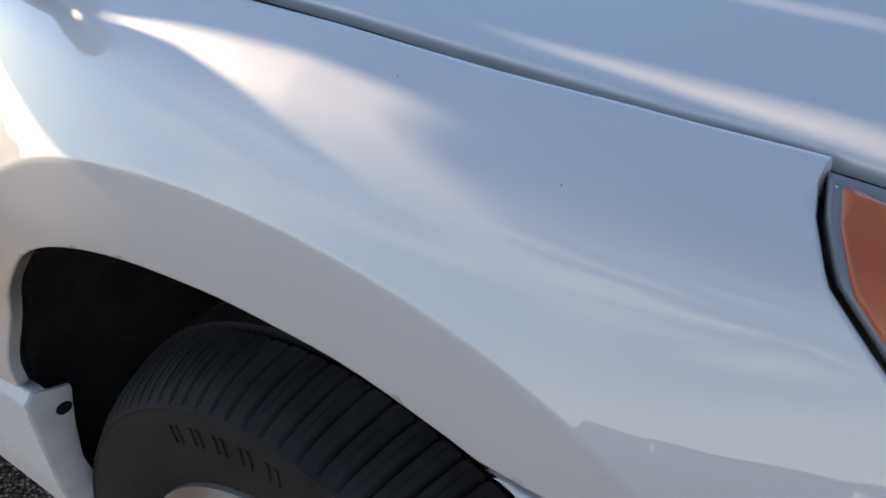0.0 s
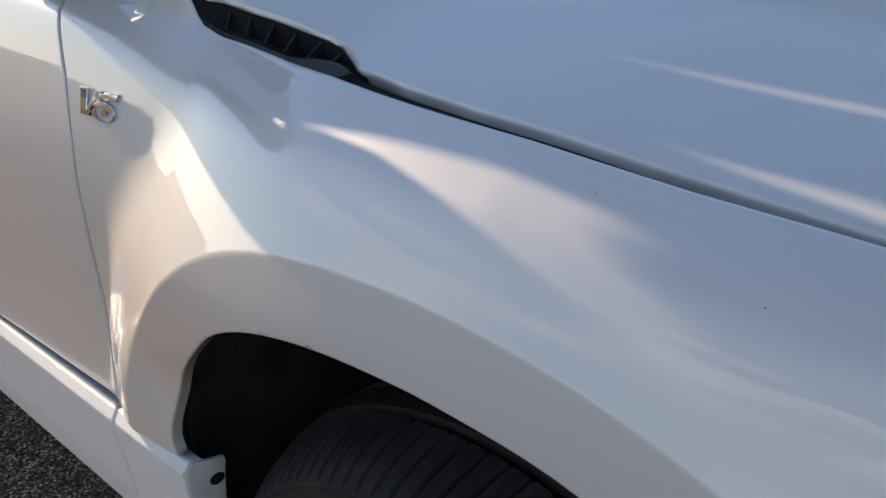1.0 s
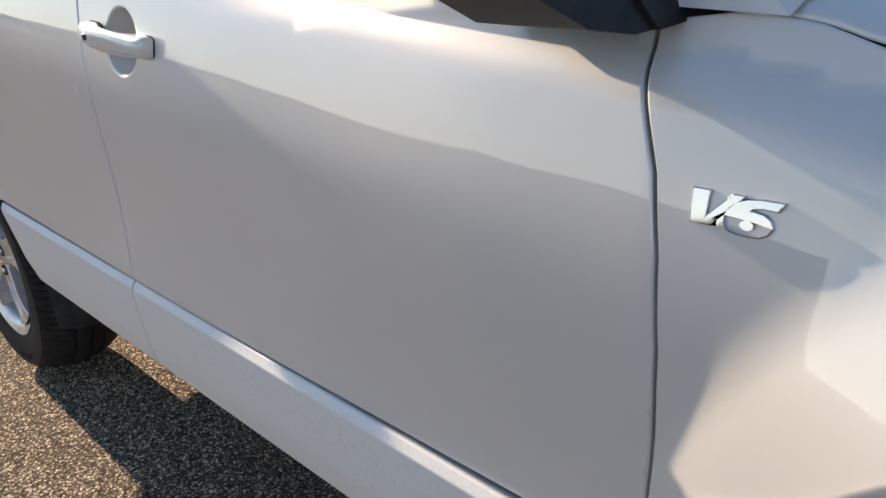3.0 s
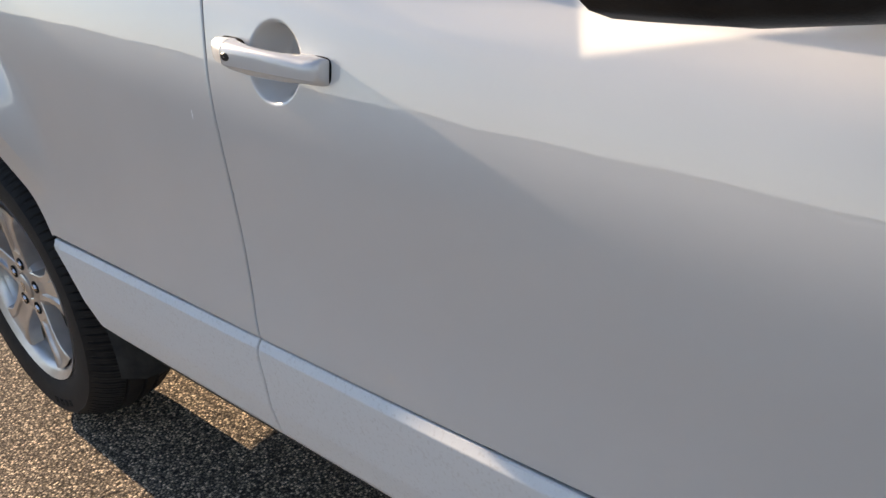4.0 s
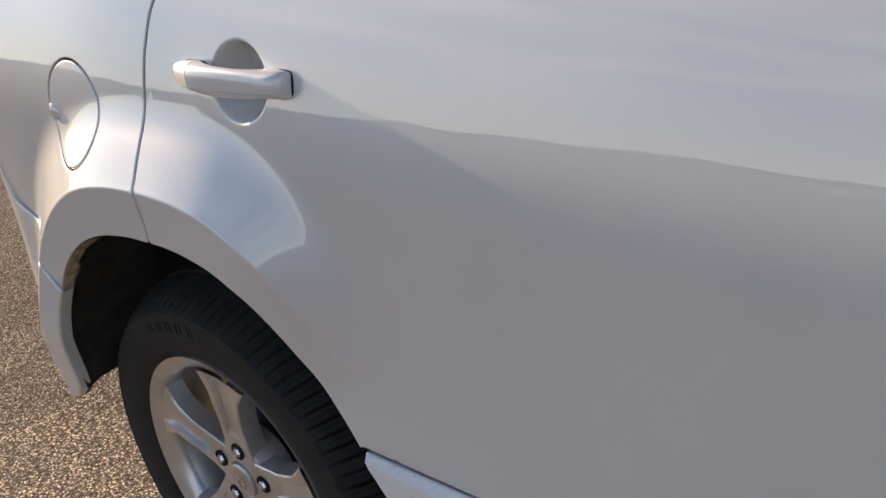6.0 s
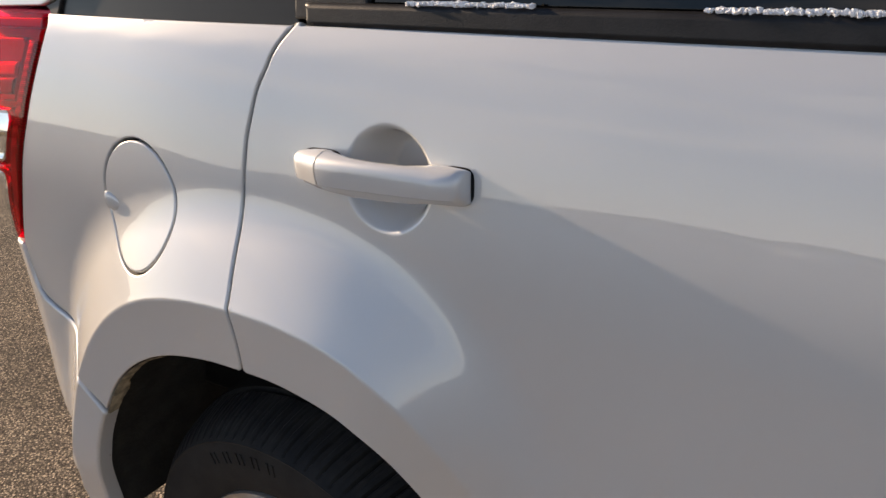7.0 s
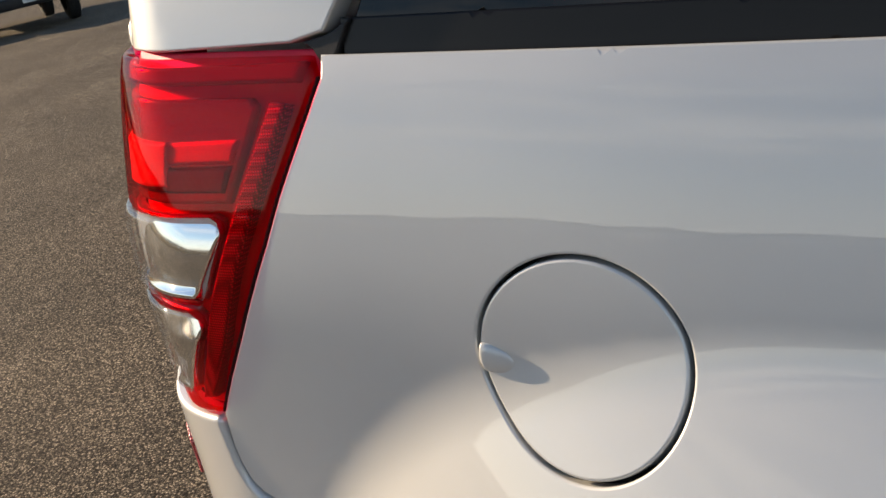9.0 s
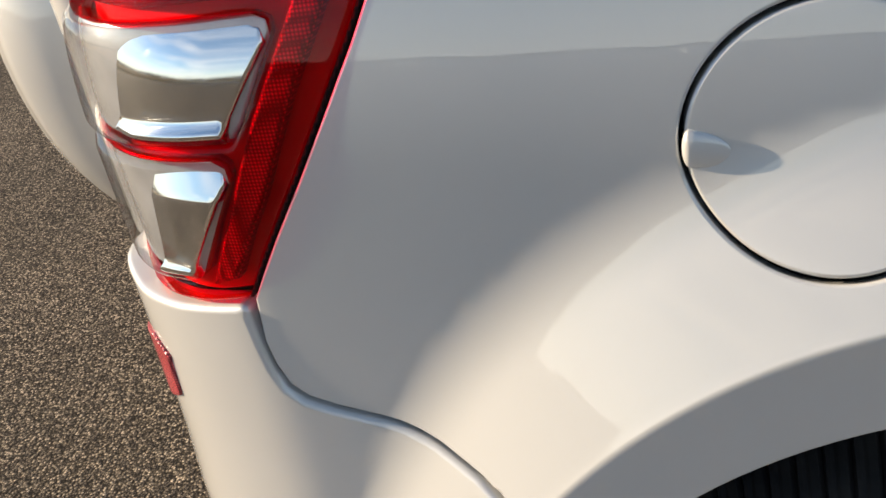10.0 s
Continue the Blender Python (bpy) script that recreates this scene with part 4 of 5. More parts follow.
# narrow ledge of the wing beside the bonnet
LEDGE = ([2.15, 2.22, 2.33, 2.40, 2.62, 2.80, 2.86, 3.0], [0.001, 0.0012, 0.004, 0.006, 0.009, 0.0105, 0.0125, 0.0095])
for sg in (-1, 1):
    bm = bmesh.new()
    rings = []
    for x in np.linspace(2.205, 2.855, 64):
        yw, zt = wing_edge(x)
        w_ = float(np.interp(x, *LEDGE))
        up = min(1.0, w_ / 0.012)
        pa, pb = place(x, zt - 0.0050, -0.0008), place(x, zt - 0.0028, 0.0003)
        rings.append([(x, -sg * float(pa[1]), float(pa[2])), (x, -sg * float(pb[1]), float(pb[2])), (x, sg * (yw + 0.0006), zt - 0.0002), (x, sg * (yw - w_ * 0.16), zt + 0.0012 * up), (x, sg * (yw - w_ * 0.36), zt + 0.0024 * up), (x, sg * (yw - w_ * 0.62), zt + 0.0031 * up), (x, sg * (yw - w_ * 0.88), zt + 0.0030 * up), (x, sg * (yw - w_), zt + 0.0018 * up), (x, sg * (yw - w_), zt - 0.012), (x, sg * (yw - 0.002), zt - 0.012)])
    loft(bm, rings)
    part("wing_ledge", bm, paint, car, "white ledge of the wing", 60)

# dark channel between bonnet and wing, and the louvred vent let into it
for sg in (-1, 1):
    bm = bmesh.new()
    rings = []
    for x in np.linspace(2.405, 2.99, 60):
        yw, zt = wing_edge(x)
        yh = hood_edge(x)
        zh = float(hood_z(x, yh))
        rings.append([(x, sg * (yw - 0.004), zt - 0.014), (x, sg * (yw - 0.006), zt - 0.0075), (x, sg * (yh + 0.002), zh - 0.0065), (x, sg * (yh - 0.004), zh - 0.010), (x, sg * (yw - 0.01), zt - 0.05)])
    loft(bm, rings)
    part("bonnet_seal", bm, gap_black, car, "dark seal strip beside the bonnet")
    bm = bmesh.new()
    top = []
    for x in np.linspace(2.11, 2.425, 44):
        yw, zt = wing_edge(x)
        yh = hood_edge(x)
        zh = float(hood_z(x, yh))
        deep = 0.017 * float(smooth(0.012, 0.035, yw - yh))
        row = []
        for k in np.linspace(0, 1, 9):
            dip = 0.004 + deep * math.sin(math.pi * min(1, k / 0.75 if k < 0.375 else 1 - (k - 0.375) / 0.625 * 0.75)) if 0 < k < 1 else 0.004
            row.append(bm.verts.new((x, sg * (yw + (yh - yw) * k), zt + (zh - zt) * k - dip)))
        top.append([bm.verts.new((x, sg * (yw + 0.003), zt - 0.02))] + row + [bm.verts.new((x, sg * (yh - 0.006), zh - 0.022))])
    for a, b in zip(top, top[1:]):
        for k in range(10):
            bm.faces.new((a[k], b[k], b[k + 1], a[k + 1]))
    vent = part("bonnet_vent", bm, gap_black, car, "black louvred vent beside the bonnet")
    # flush lower band of the vent and thin ribs across its floor
    bm = bmesh.new()
    rings = []
    for x in np.linspace(2.205, 2.415, 40):
        yw, zt = wing_edge(x)
        yh = hood_edge(x)
        zh = float(hood_z(x, yh))
        u1 = 0.30 + 0.55 * float(smooth(2.345, 2.410, x))
        rings.append([(x, sg * (yw + (yh - yw) * u), zt + (zh - zt) * u + dz) for u, dz in ((0.05, -0.0035), (0.08, -0.0015), (u1 - 0.06, -0.0020), (u1, -0.0045), (u1, -0.012), (0.05, -0.012))])
    loft(bm, rings)
    part("vent_band", bm, trim_black, vent, "dark grey lower band")
    for k in range(7):
        bm = bmesh.new()
        ring = []
        for u in np.linspace(0.27, 0.98, 8):
            x = 2.232 + k * 0.0255 - (u - 0.3) * 0.014
            yw, zt = wing_edge(x)
            yh = hood_edge(x)
            zh = float(hood_z(x, yh))
            y, z = sg * (yw + (yh - yw) * u), zt + (zh - zt) * u - 0.0062
            ring.append([(x - 0.0008, y, z), (x + 0.0008, y, z), (x + 0.0012, y, z - 0.014), (x - 0.0012, y, z - 0.014)])
        loft(bm, ring)
        part("louvre", bm, trim_black, vent)

# ---- door handles ----
def handle(door, x0, x1, z0, z1, lock, sg):
    """Grip bar with a separate end cap, and a dark gasket at the other end."""
    def ring(t, high, out, deep, ease=1.0):
        x = x0 + (x1 - x0) * t
        z = z0 + (z1 - z0) * t
        q = -float(place(x, z)[1]) if abs(x - (x0 + x1) / 2 + 0.012) > 0.075 else (W0 + float(np.interp(z + 0.066 * (x - 1.17), *DOOR_P)))
        pts = []
        for a in np.linspace(0, 2 * math.pi, 20, endpoint=False):
            c, s_ = math.cos(a), math.sin(a)
            cc = math.copysign(abs(c) ** 0.55, c)
            ss = math.copysign(abs(s_) ** 0.7, s_)
            # outer face leans: ridge line a little above the middle
            y = q + out - deep / 2 + cc * deep / 2 - (0.004 if cc > 0.3 and ss < -0.5 else 0)
            pts.append((x, sg * y, z + (ss * (1.0 - 0.13 * max(0.0, cc)) - 0.05 * max(0.0, cc)) * high / 2))
        return pts
    cut = 0.195 if lock else 0.205
    bm = bmesh.new()
    loft(bm, [ring(t, h, o, d) for t, h, o, d in ((0.0, 0.022, 0.0085, 0.010), (0.005, 0.0265, 0.0125, 0.014), (0.018, 0.0300, 0.0165, 0.018), (0.05, 0.0325, 0.0198, 0.022), (0.10, 0.0345, 0.0235, 0.025), (0.15, 0.0360, 0.0262, 0.028), (cut - 0.005, 0.0367, 0.0282, 0.030), (cut - 0.002, 0.035, 0.0265, 0.028))])
    part("handle_cap", bm, paint, door, "white handle end cap")
    bm = bmesh.new()
    loft(bm, [ring(t, h, o, d) for t, h, o, d in ((cut + 0.004, 0.035, 0.0265, 0.028), (cut + 0.008, 0.037, 0.0285, 0.030), (0.25, 0.0365, 0.0290, 0.026), (0.4, 0.0352, 0.0285, 0.016), (0.55, 0.0338, 0.0275, 0.014), (0.7, 0.0326, 0.0262, 0.016),
                                                  (0.8, 0.0320, 0.0248, 0.025), (0.86, 0.0316, 0.0236, 0.029), (0.9, 0.0314, 0.0228, 0.029), (0.955, 0.0308, 0.0208, 0.025), (0.984, 0.0296, 0.0182, 0.022), (0.996, 0.0276, 0.0150, 0.019), (1.0, 0.0250, 0.0118, 0.016))])
    part("handle_grip", bm, paint, door, "white pull handle")
    flip = np.array([1, 1 if sg < 0 else -1, 1])
    for t0, t1, high in ((-0.010, cut + 0.05, 0.0318), (0.84, 1.014, 0.0290)):
        c = ((t0 + t1) / 2 * (x1 - x0) + x0, (t0 + t1) / 2 * (z1 - z0) + z0)
        lp = []
        for a in np.linspace(0, 2 * math.pi, 40, endpoint=False):
            u, w = (math.copysign(abs(q) ** 0.5, q) for q in (math.cos(a), math.sin(a)))
            lp.append((c[0] + u * (t1 - t0) * (x1 - x0) / 2, c[1] + u * (t1 - t0) * (z1 - z0) / 2 + w * high / 2))
        gv, gf, gn = shell(lp, off=0.0010, edge=0.0006, flange=0.003, grid=0.008)
        mesh_object("handle_gasket", gv * flip, gf if sg < 0 else [tuple(reversed(q)) for q in gf], gap_black, door, "black gasket", gn * flip)
    if lock:
        bm = bmesh.new()
        lathe(bm, [(0.0005, -0.004), (0.004, -0.0035), (0.006, -0.001), (0.0065, 0.003)], 20)
        k = part("key_lock", bm, trim_black, door, "black key lock")
        t = 0.243
        x, z = x0 + (x1 - x0) * t, z0 + (z1 - z0) * t
        k.matrix_basis = pose(x, sg * (-float(place(x, z)[1]) + 0.026), z + 0.002, 0, 0, 0 if sg < 0 else 180) @ Matrix.Diagonal((1.9, 1, 1.1, 1))


for sg, fd, rd in ((-1, front_door, rear_door), (1, front_door_l, rear_door_l)):
    handle(fd, 1.066, 1.272, 0.9875, 0.9765, sg < 0, sg)
    handle(rd, 0.1865, 0.380, 1.0398, 1.0322, False, sg)

# ---- badge on the wing ----
BADGE_V = [(0, 1), (0.19, 1), (0.165, 0.14), (0.455, 1), (0.572, 1), (0.245, 0), (0.01, 0)]
BADGE_6 = [(1.0, 1.0), (0.955, 0.77), (0.80, 0.77), (0.70, 0.72), (0.635, 0.60), (0.72, 0.61), (0.82, 0.57), (0.895, 0.45), (0.92, 0.25), (0.885, 0.05), (0.80, -0.08), (0.66, -0.12), (0.52, -0.10), (0.425, -0.02), (0.385, 0.15), (0.39, 0.38), (0.43, 0.62), (0.50, 0.80), (0.62, 0.93), (0.78, 0.99)]
BADGE_HOLE = [(0.648 + 0.075 * math.cos(a), 0.20 + 0.15 * math.sin(a)) for a in np.linspace(0, 2 * math.pi, 18, endpoint=False)]
BADGE_W, BADGE_H = 0.0655, 0.0225
cu = bpy.data.curves.new("badge", 'CURVE')
cu.dimensions, cu.fill_mode, cu.extrude, cu.bevel_depth, cu.bevel_resolution = '2D', 'BOTH', 0.0007, 0.0009, 2
for loop in (BADGE_V, BADGE_6, BADGE_HOLE):
    sp = cu.splines.new('POLY')
    sp.points.add(len(loop) - 1)
    for pt, (u, v) in zip(sp.points, loop):
        pt.co = (u * BADGE_W, v * BADGE_H, 0, 1)
    sp.use_cyclic_u = True
tmp = new("badge_outline", cu)
me = bpy.data.meshes.new_from_object(tmp.evaluated_get(bpy.context.evaluated_depsgraph_get()))
bpy.data.objects.remove(tmp)
bm = bmesh.new()
bm.from_mesh(me)
for v in bm.verts:
    bx, bz = 2.0955 + v.co.x, 0.9185 + v.co.y
    p = place(bx, bz)
    v.co = Vector((bx, p[1] - 0.0013 - v.co.z, bz + v.co.z * 0.25))
part("badge", bm, badge_chrome, fender, "chrome V6 badge", 30)

# ---- wheels ----
def wheel_parts(parent):
    seg = 728
    prof = [(0.227, 0.03), (0.2315, 0.008), (0.240, 0.002), (0.262, -0.004), (0.290, -0.0057), (0.309, -0.0042), (0.3120, -0.0055), (0.3145, -0.0025), (0.3200, 0.0040), (0.3275, 0.0135), (0.3345, 0.0260), (0.3405, 0.0400),
            (0.3465, 0.0570), (0.3480, 0.0610), (0.3420, 0.0630), (0.3420, 0.0690), (0.3500, 0.0710), (0.3535, 0.0900), (0.3540, 0.1000), (0.3475, 0.1020), (0.3475, 0.1100), (0.3540, 0.1120), (0.3510, 0.1350), (0.3450, 0.1380), (0.3450, 0.1440), (0.3500, 0.1460), (0.3450, 0.1700), (0.335, 0.190), (0.320, 0.205), (0.29, 0.212), (0.24, 0.205), (0.227, 0.185)]
    bm = bmesh.new()
    rings = []
    for j, (r, y) in enumerate(prof):
        ring = []
        for i in range(seg):
            a = 2 * math.pi * i / seg
            q = r
            if i % 7 == 0 and (8 <= j <= 13 or 25 <= j <= 27):
                q = r - (0.0030 if j == 8 else 0.0060)
            if i % 7 == 4 and 9 <= j <= 12:
                q = r - 0.0018
            tw = a - 0.007 * max(0, min(j, 13) - 8) + 0.004 * max(0, j - 13)
            ring.append(bm.verts.new((q * math.cos(tw), y, q * math.sin(tw))))
        rings.append(ring)
    for a, b in zip(rings, rings[1:]):
        for i in range(seg):
            k = (i + 1) % seg
            bm.faces.new((a[i], b[i], b[k], a[k]))
    rim_bm = bmesh.new()
    lathe(rim_bm, [(0.2035, 0.034), (0.2045, 0.026), (0.208, 0.016), (0.217, 0.010), (0.2265, 0.005), (0.2320, 0.002), (0.2332, 0.009), (0.230, 0.03)], 96)
    wheel = part("wheel", rim_bm, alloy, parent, "five-spoke silver alloy wheel")
    brl = bmesh.new()
    lathe(brl, [(0.200, 0.150), (0.196, 0.06), (0.2035, 0.034)], 96)
    part("rim_barrel", brl, alloy, wheel, "dull silver inner rim")
    part("tyre", bm, rubber, wheel, "black radial tyre with deep tread", 25)
    for k in range(5):
        bm = bmesh.new()
        a0_ = radians(84 + 72 * k)
        grid = []
        us = [-1, -0.985, -0.93, -0.86, -0.52, -0.44, 0, 0.44, 0.52, 0.86, 0.93, 0.985, 1]
        for r in np.linspace(0.045, 0.206, 16):
            w = np.interp(r, [0.045, 0.075, 0.12, 0.17, 0.206], [0.042, 0.036, 0.0335, 0.040, 0.064])
            row = []
            for u in us:
                top = np.interp(r, [0.045, 0.08, 0.14, 0.206], [0.020, 0.018, 0.012, 0.010])
                pocket = 0.006 * smooth(0.53, 0.43, abs(u)) * smooth(0.088, 0.10, r) * (1 - smooth(0.192, 0.205, r))
                side = 0.030 * smooth(0.92, 1.0, abs(u)) ** 1.5 + 0.002 * smooth(0.85, 0.94, abs(u))
                x = w * u
                rr = math.sqrt(max(r * r - x * x, 1e-6))
                row.append(bm.verts.new((rr * math.cos(a0_) - x * math.sin(a0_), top + pocket + side, rr * math.sin(a0_) + x * math.cos(a0_))))
            grid.append(row)
        for a, b in zip(grid, grid[1:]):
            for i in range(12):
                bm.faces.new((a[i], a[i + 1], b[i + 1], b[i]))
        part("spoke", bm, alloy, wheel, "silver spoke with a hollow face", 28)
    bm = bmesh.new()
    lathe(bm, [(0.0305, 0.022), (0.034, 0.018), (0.060, 0.019), (0.070, 0.024), (0.075, 0.040), (0.078, 0.07)], 60)
    part("hub", bm, alloy, wheel)
    bm = bmesh.new()
    rr_c = lathe(bm, [(0.0305, 0.022), (0.030, 0.015), (0.027, 0.0125), (0.020, 0.012)], 40)
    cap(bm, rr_c[-1])
    c_ = part("hub_cap", bm, alloy, wheel, "round silver centre cap")
    bm = bmesh.new()
    for dx in (-0.006, 0.006):
        box(bm, (dx - 0.003, 0.0105, -0.012), (dx + 0.003, 0.0122, 0.012), 0.0006)
    part("emblem", bm, nut_chrome, c_)
    for k in range(5):
        a = radians(84 + 72 * k)
        cx, cz = 0.05715 * math.cos(a), 0.05715 * math.sin(a)
        bm = bmesh.new()
        rn = lathe(bm, [(0.0095, 0.026), (0.0095, 0.0165), (0.0080, 0.0142), (0.0070, 0.0125)], 6)
        cap(bm, rn[-1])
        for v in bm.verts:
            v.co.x += cx
            v.co.z += cz
        part("wheel_nut", bm, nut_chrome, wheel, "chrome wheel nut")
        bm = bmesh.new()
        rp = lathe(bm, [(0.0150, 0.0195), (0.0150, 0.0164), (0.0143, 0.0160), (0.0136, 0.0172), (0.0130, 0.0174)], 24)
        cap(bm, rp[-1])
        for v in bm.verts:
            v.co.x += cx
            v.co.z += cz
        part("nut_pocket", bm, gap_black, wheel, "dark pocket round the nut")
    bm = bmesh.new()
    rd_ = lathe(bm, [(0.150, 0.095), (0.150, 0.085), (0.07, 0.085)], 48)
    cap(bm, rd_[-1])
    part("brake_disc", bm, alloy_dark, wheel, "dull brake disc")
    # raised sidewall lettering as plain bars
    bm = bmesh.new()
    for a_ in (112, 106, 100, 94, 88, -66, -72, -78, -84):
        aa = radians(a_)
        t = Vector((-math.sin(aa), 0, math.cos(aa)))
        o = Vector((math.cos(aa), 0, math.sin(aa)))
        for (t0, t1, r0, r1) in ((-0.0085, -0.0045, 0.281, 0.297), (0.0015, 0.0055, 0.281, 0.297)):
            base = [o * r0 + t * t0, o * r0 + t * t1, o * r1 + t * t1, o * r1 + t * t0]
            loft(bm, [[tuple(q + Vector((0, -0.0030, 0))) for q in base], [tuple(q + Vector((0, -0.0070, 0))) for q in base]])
    tagged(part("lettering", bm, rubber, wheel, "raised tyre lettering", 30), kind="stuff")
    return wheel


wheel = wheel_parts(car)
wheel.matrix_basis = pose(0.0, -0.855, 0.355)
for x, sg in ((2.52, -1), (0.0, 1), (2.52, 1)):
    copy_thing(wheel, pose(x, sg * 0.855, 0.355, 0, 0, 0 if sg < 0 else 180))

# ---- greenhouse ----
def cabin(s, z):
    zb = belt(s)
    return np.interp(zb + 0.066 * (s - 1.17), *DOOR_P) - 0.004 - 0.22 * (z - zb) - 0.30 * np.clip(z - zb - 0.30, 0, 1) ** 2 - 0.010 * np.clip(-s / 0.42, 0, 2) ** 2


def strip(s0, s1, lo, hi, n=10):
    return [(s_, belt(s_) + lo) for s_ in np.linspace(s0, s1, n)] + [(s_, belt(s_) + hi) for s_ in np.linspace(s1, s0, n)]


panel("belt_trim", strip(0.180, 1.008, -0.002, 0.020), trim_black, rear_door, "black rubber belt strip", left=False, base=cabin, off=0.006, edge=0.006, flange=0.02, grid=0.012)
panel("belt_trim", strip(1.022, 1.96, -0.002, 0.020), trim_black, front_door, "black rubber belt strip", left=False, base=cabin, off=0.006, edge=0.006, flange=0.02, grid=0.012)
panel("window_surround", strip(-0.266, 0.164, -0.005, 0.022), gloss_black, quarter, "black window surround", left=False, base=cabin, off=-0.0025, edge=0.002, flange=0.02, grid=0.012)
ROOF = 1.60
qw = [(-0.255, belt(-0.255) + 0.018), (0.165, belt(0.165) + 0.018), (0.19, 1.25), (0.20, ROOF - 0.06), (-0.12, ROOF - 0.09), (-0.20, 1.32)]
panel("quarter_window", qw, window_glass, car, "dark tinted quarter window", base=cabin, off=-0.004, grid=0.03)
rw = [(0.25, belt(0.25) + 0.017), (0.98, belt(0.98) + 0.017), (1.00, ROOF - 0.05), (0.27, ROOF - 0.06)]
panel("rear_window", rw, window_glass, rear_door, "dark tinted side window", left=True, base=cabin, off=-0.006, grid=0.03)
fw = [(1.07, belt(1.07) + 0.017), (1.98, belt(1.98) + 0.017), (1.90, 1.20), (1.45, ROOF - 0.07), (1.07, ROOF - 0.05)]
panel("front_window", fw, window_glass, front_door, "dark tinted side window", left=True, base=cabin, off=-0.006, grid=0.03)
for s0, s1 in ((0.165, 0.25), (0.98, 1.07)):
    panel("pillar", [(s0 - 0.004, belt(s0) + 0.004), (s1 + 0.004, belt(s1) + 0.004), (s1 + 0.02, ROOF - 0.03), (s0 + 0.02, ROOF - 0.03)], trim_black, car, "black window pillar", base=cabin, off=0.0, grid=0.03)
dp = [(-0.278, belt(-0.278) + 0.014), (-0.255, belt(-0.255) + 0.045), (-0.205, 1.33), (-0.12, ROOF - 0.08), (0.2, ROOF - 0.04), (0.2, ROOF), (-0.78, ROOF), (-0.78, 1.206), (-0.50, 1.2045), (-0.31, 1.1985)]
panel("rear_pillar", dp, paint, car, "white rear pillar", base=cabin, off=0.004, grid=0.02)
# black corner seal between lamp, window and pillar
panel("corner_seal", [(-0.281, 1.176), (-0.268, belt(-0.268)), (-0.255, belt(-0.255) + 0.022), (-0.276, belt(-0.276) + 0.012), (-0.30, 1.198), (-0.291, 1.192)], trim_black, car, "black corner seal", base=cabin, off=0.002, edge=0.002, grid=0.006)
panel("roof_rail", strip(0.2, 1.45, ROOF - 1.12 - 0.06, ROOF - 1.12 + 0.02), paint, car, "white roof edge", base=cabin, off=0.0, grid=0.03)
bm = bmesh.new()
rings = []
for x, zt, w in ((-0.60, 1.60, 0.60), (-0.3, 1.66, 0.63), (0.4, 1.685, 0.645), (1.0, 1.68, 0.645), (1.45, 1.64, 0.62), (1.62, 1.58, 0.60)):
    rings.append([(x, -w, zt - 0.085), (x, -w * 0.93, zt - 0.03), (x, -w * 0.6, zt), (x, 0, zt + 0.012), (x, w * 0.6, zt), (x, w * 0.93, zt - 0.03), (x, w, zt - 0.085), (x, w * 0.9, zt - 0.10), (x, -w * 0.9, zt - 0.10)])
loft(bm, rings)
part("roof", bm, paint, car, "white roof", 60)
bm = bmesh.new()
loft(bm, [[(1.50, -0.60, 1.58), (1.50, 0.60, 1.58), (1.48, 0.60, 1.575), (1.48, -0.60, 1.575)], [(2.12, -0.72, 1.075), (2.12, 0.72, 1.075), (2.10, 0.72, 1.07), (2.10, -0.72, 1.07)]])
part("windscreen", bm, window_glass, car, "sloping windscreen")
for sg in (-1, 1):
    bm = bmesh.new()
    loft(bm, [[(1.50, sg * 0.60, 1.60), (1.53, sg * 0.62, 1.56), (1.42, sg * 0.635, 1.55), (1.42, sg * 0.60, 1.60)], [(2.13, sg * 0.74, 1.07), (2.13, sg * 0.795, 1.05), (2.00, sg * 0.80, 1.055), (2.02, sg * 0.74, 1.08)]])
    part("front_pillar", bm, paint, car, "white front pillar")
bm = bmesh.new()
box(bm, (2.02, -0.74, 0.95), (2.20, 0.74, 1.020), 0.01)
part("cowl", bm, trim_black, car, "black cowl below the windscreen")
# tail
bm = bmesh.new()
box(bm, (-0.70, -0.62, 0.78), (-0.62, 0.62, 1.22), 0.03)
box(bm, (-0.66, -0.60, 1.20), (-0.60, 0.60, 1.60), 0.02)
part("tailgate", bm, paint, car, "white tailgate")
bm = bmesh.new()
rc = lathe(bm, [(0.30, 0.0), (0.330, -0.03), (0.341, -0.075), (0.343, -0.12), (0.337, -0.165), (0.315, -0.195), (0.26, -0.21), (0.12, -0.215)], 72)
cap(bm, rc[-1])
for v in bm.verts:
    v.co = Vector((v.co.y - 0.70, v.co.x - 0.125, v.co.z + 0.955))
part("spare_wheel_cover", bm, paint, car, "round white spare wheel cover on the tailgate", 50)

for sg in (-1, 1):
    bm = bmesh.new()
    box(bm, (-0.58, sg * 0.70 - 0.01, 0.60), (1.95, sg * 0.70 + 0.01, 1.12), 0.004)
    part("door_lining", bm, trim_black, car, "dark inner door lining")
for x in (0.15, 1.05):
    for y in (-0.36, 0.36):
        bm = bmesh.new()
        box(bm, (x, y - 0.25, 0.80), (x + 0.14, y + 0.25, 1.30), 0.04)
        seat = part("seat_back", bm, liner_black, car, "dark cloth seat back")
        bm = bmesh.new()
        box(bm, (x + 0.01, y - 0.12, 1.295), (x + 0.10, y + 0.12, 1.47), 0.03)
        part("headrest", bm, liner_black, seat)

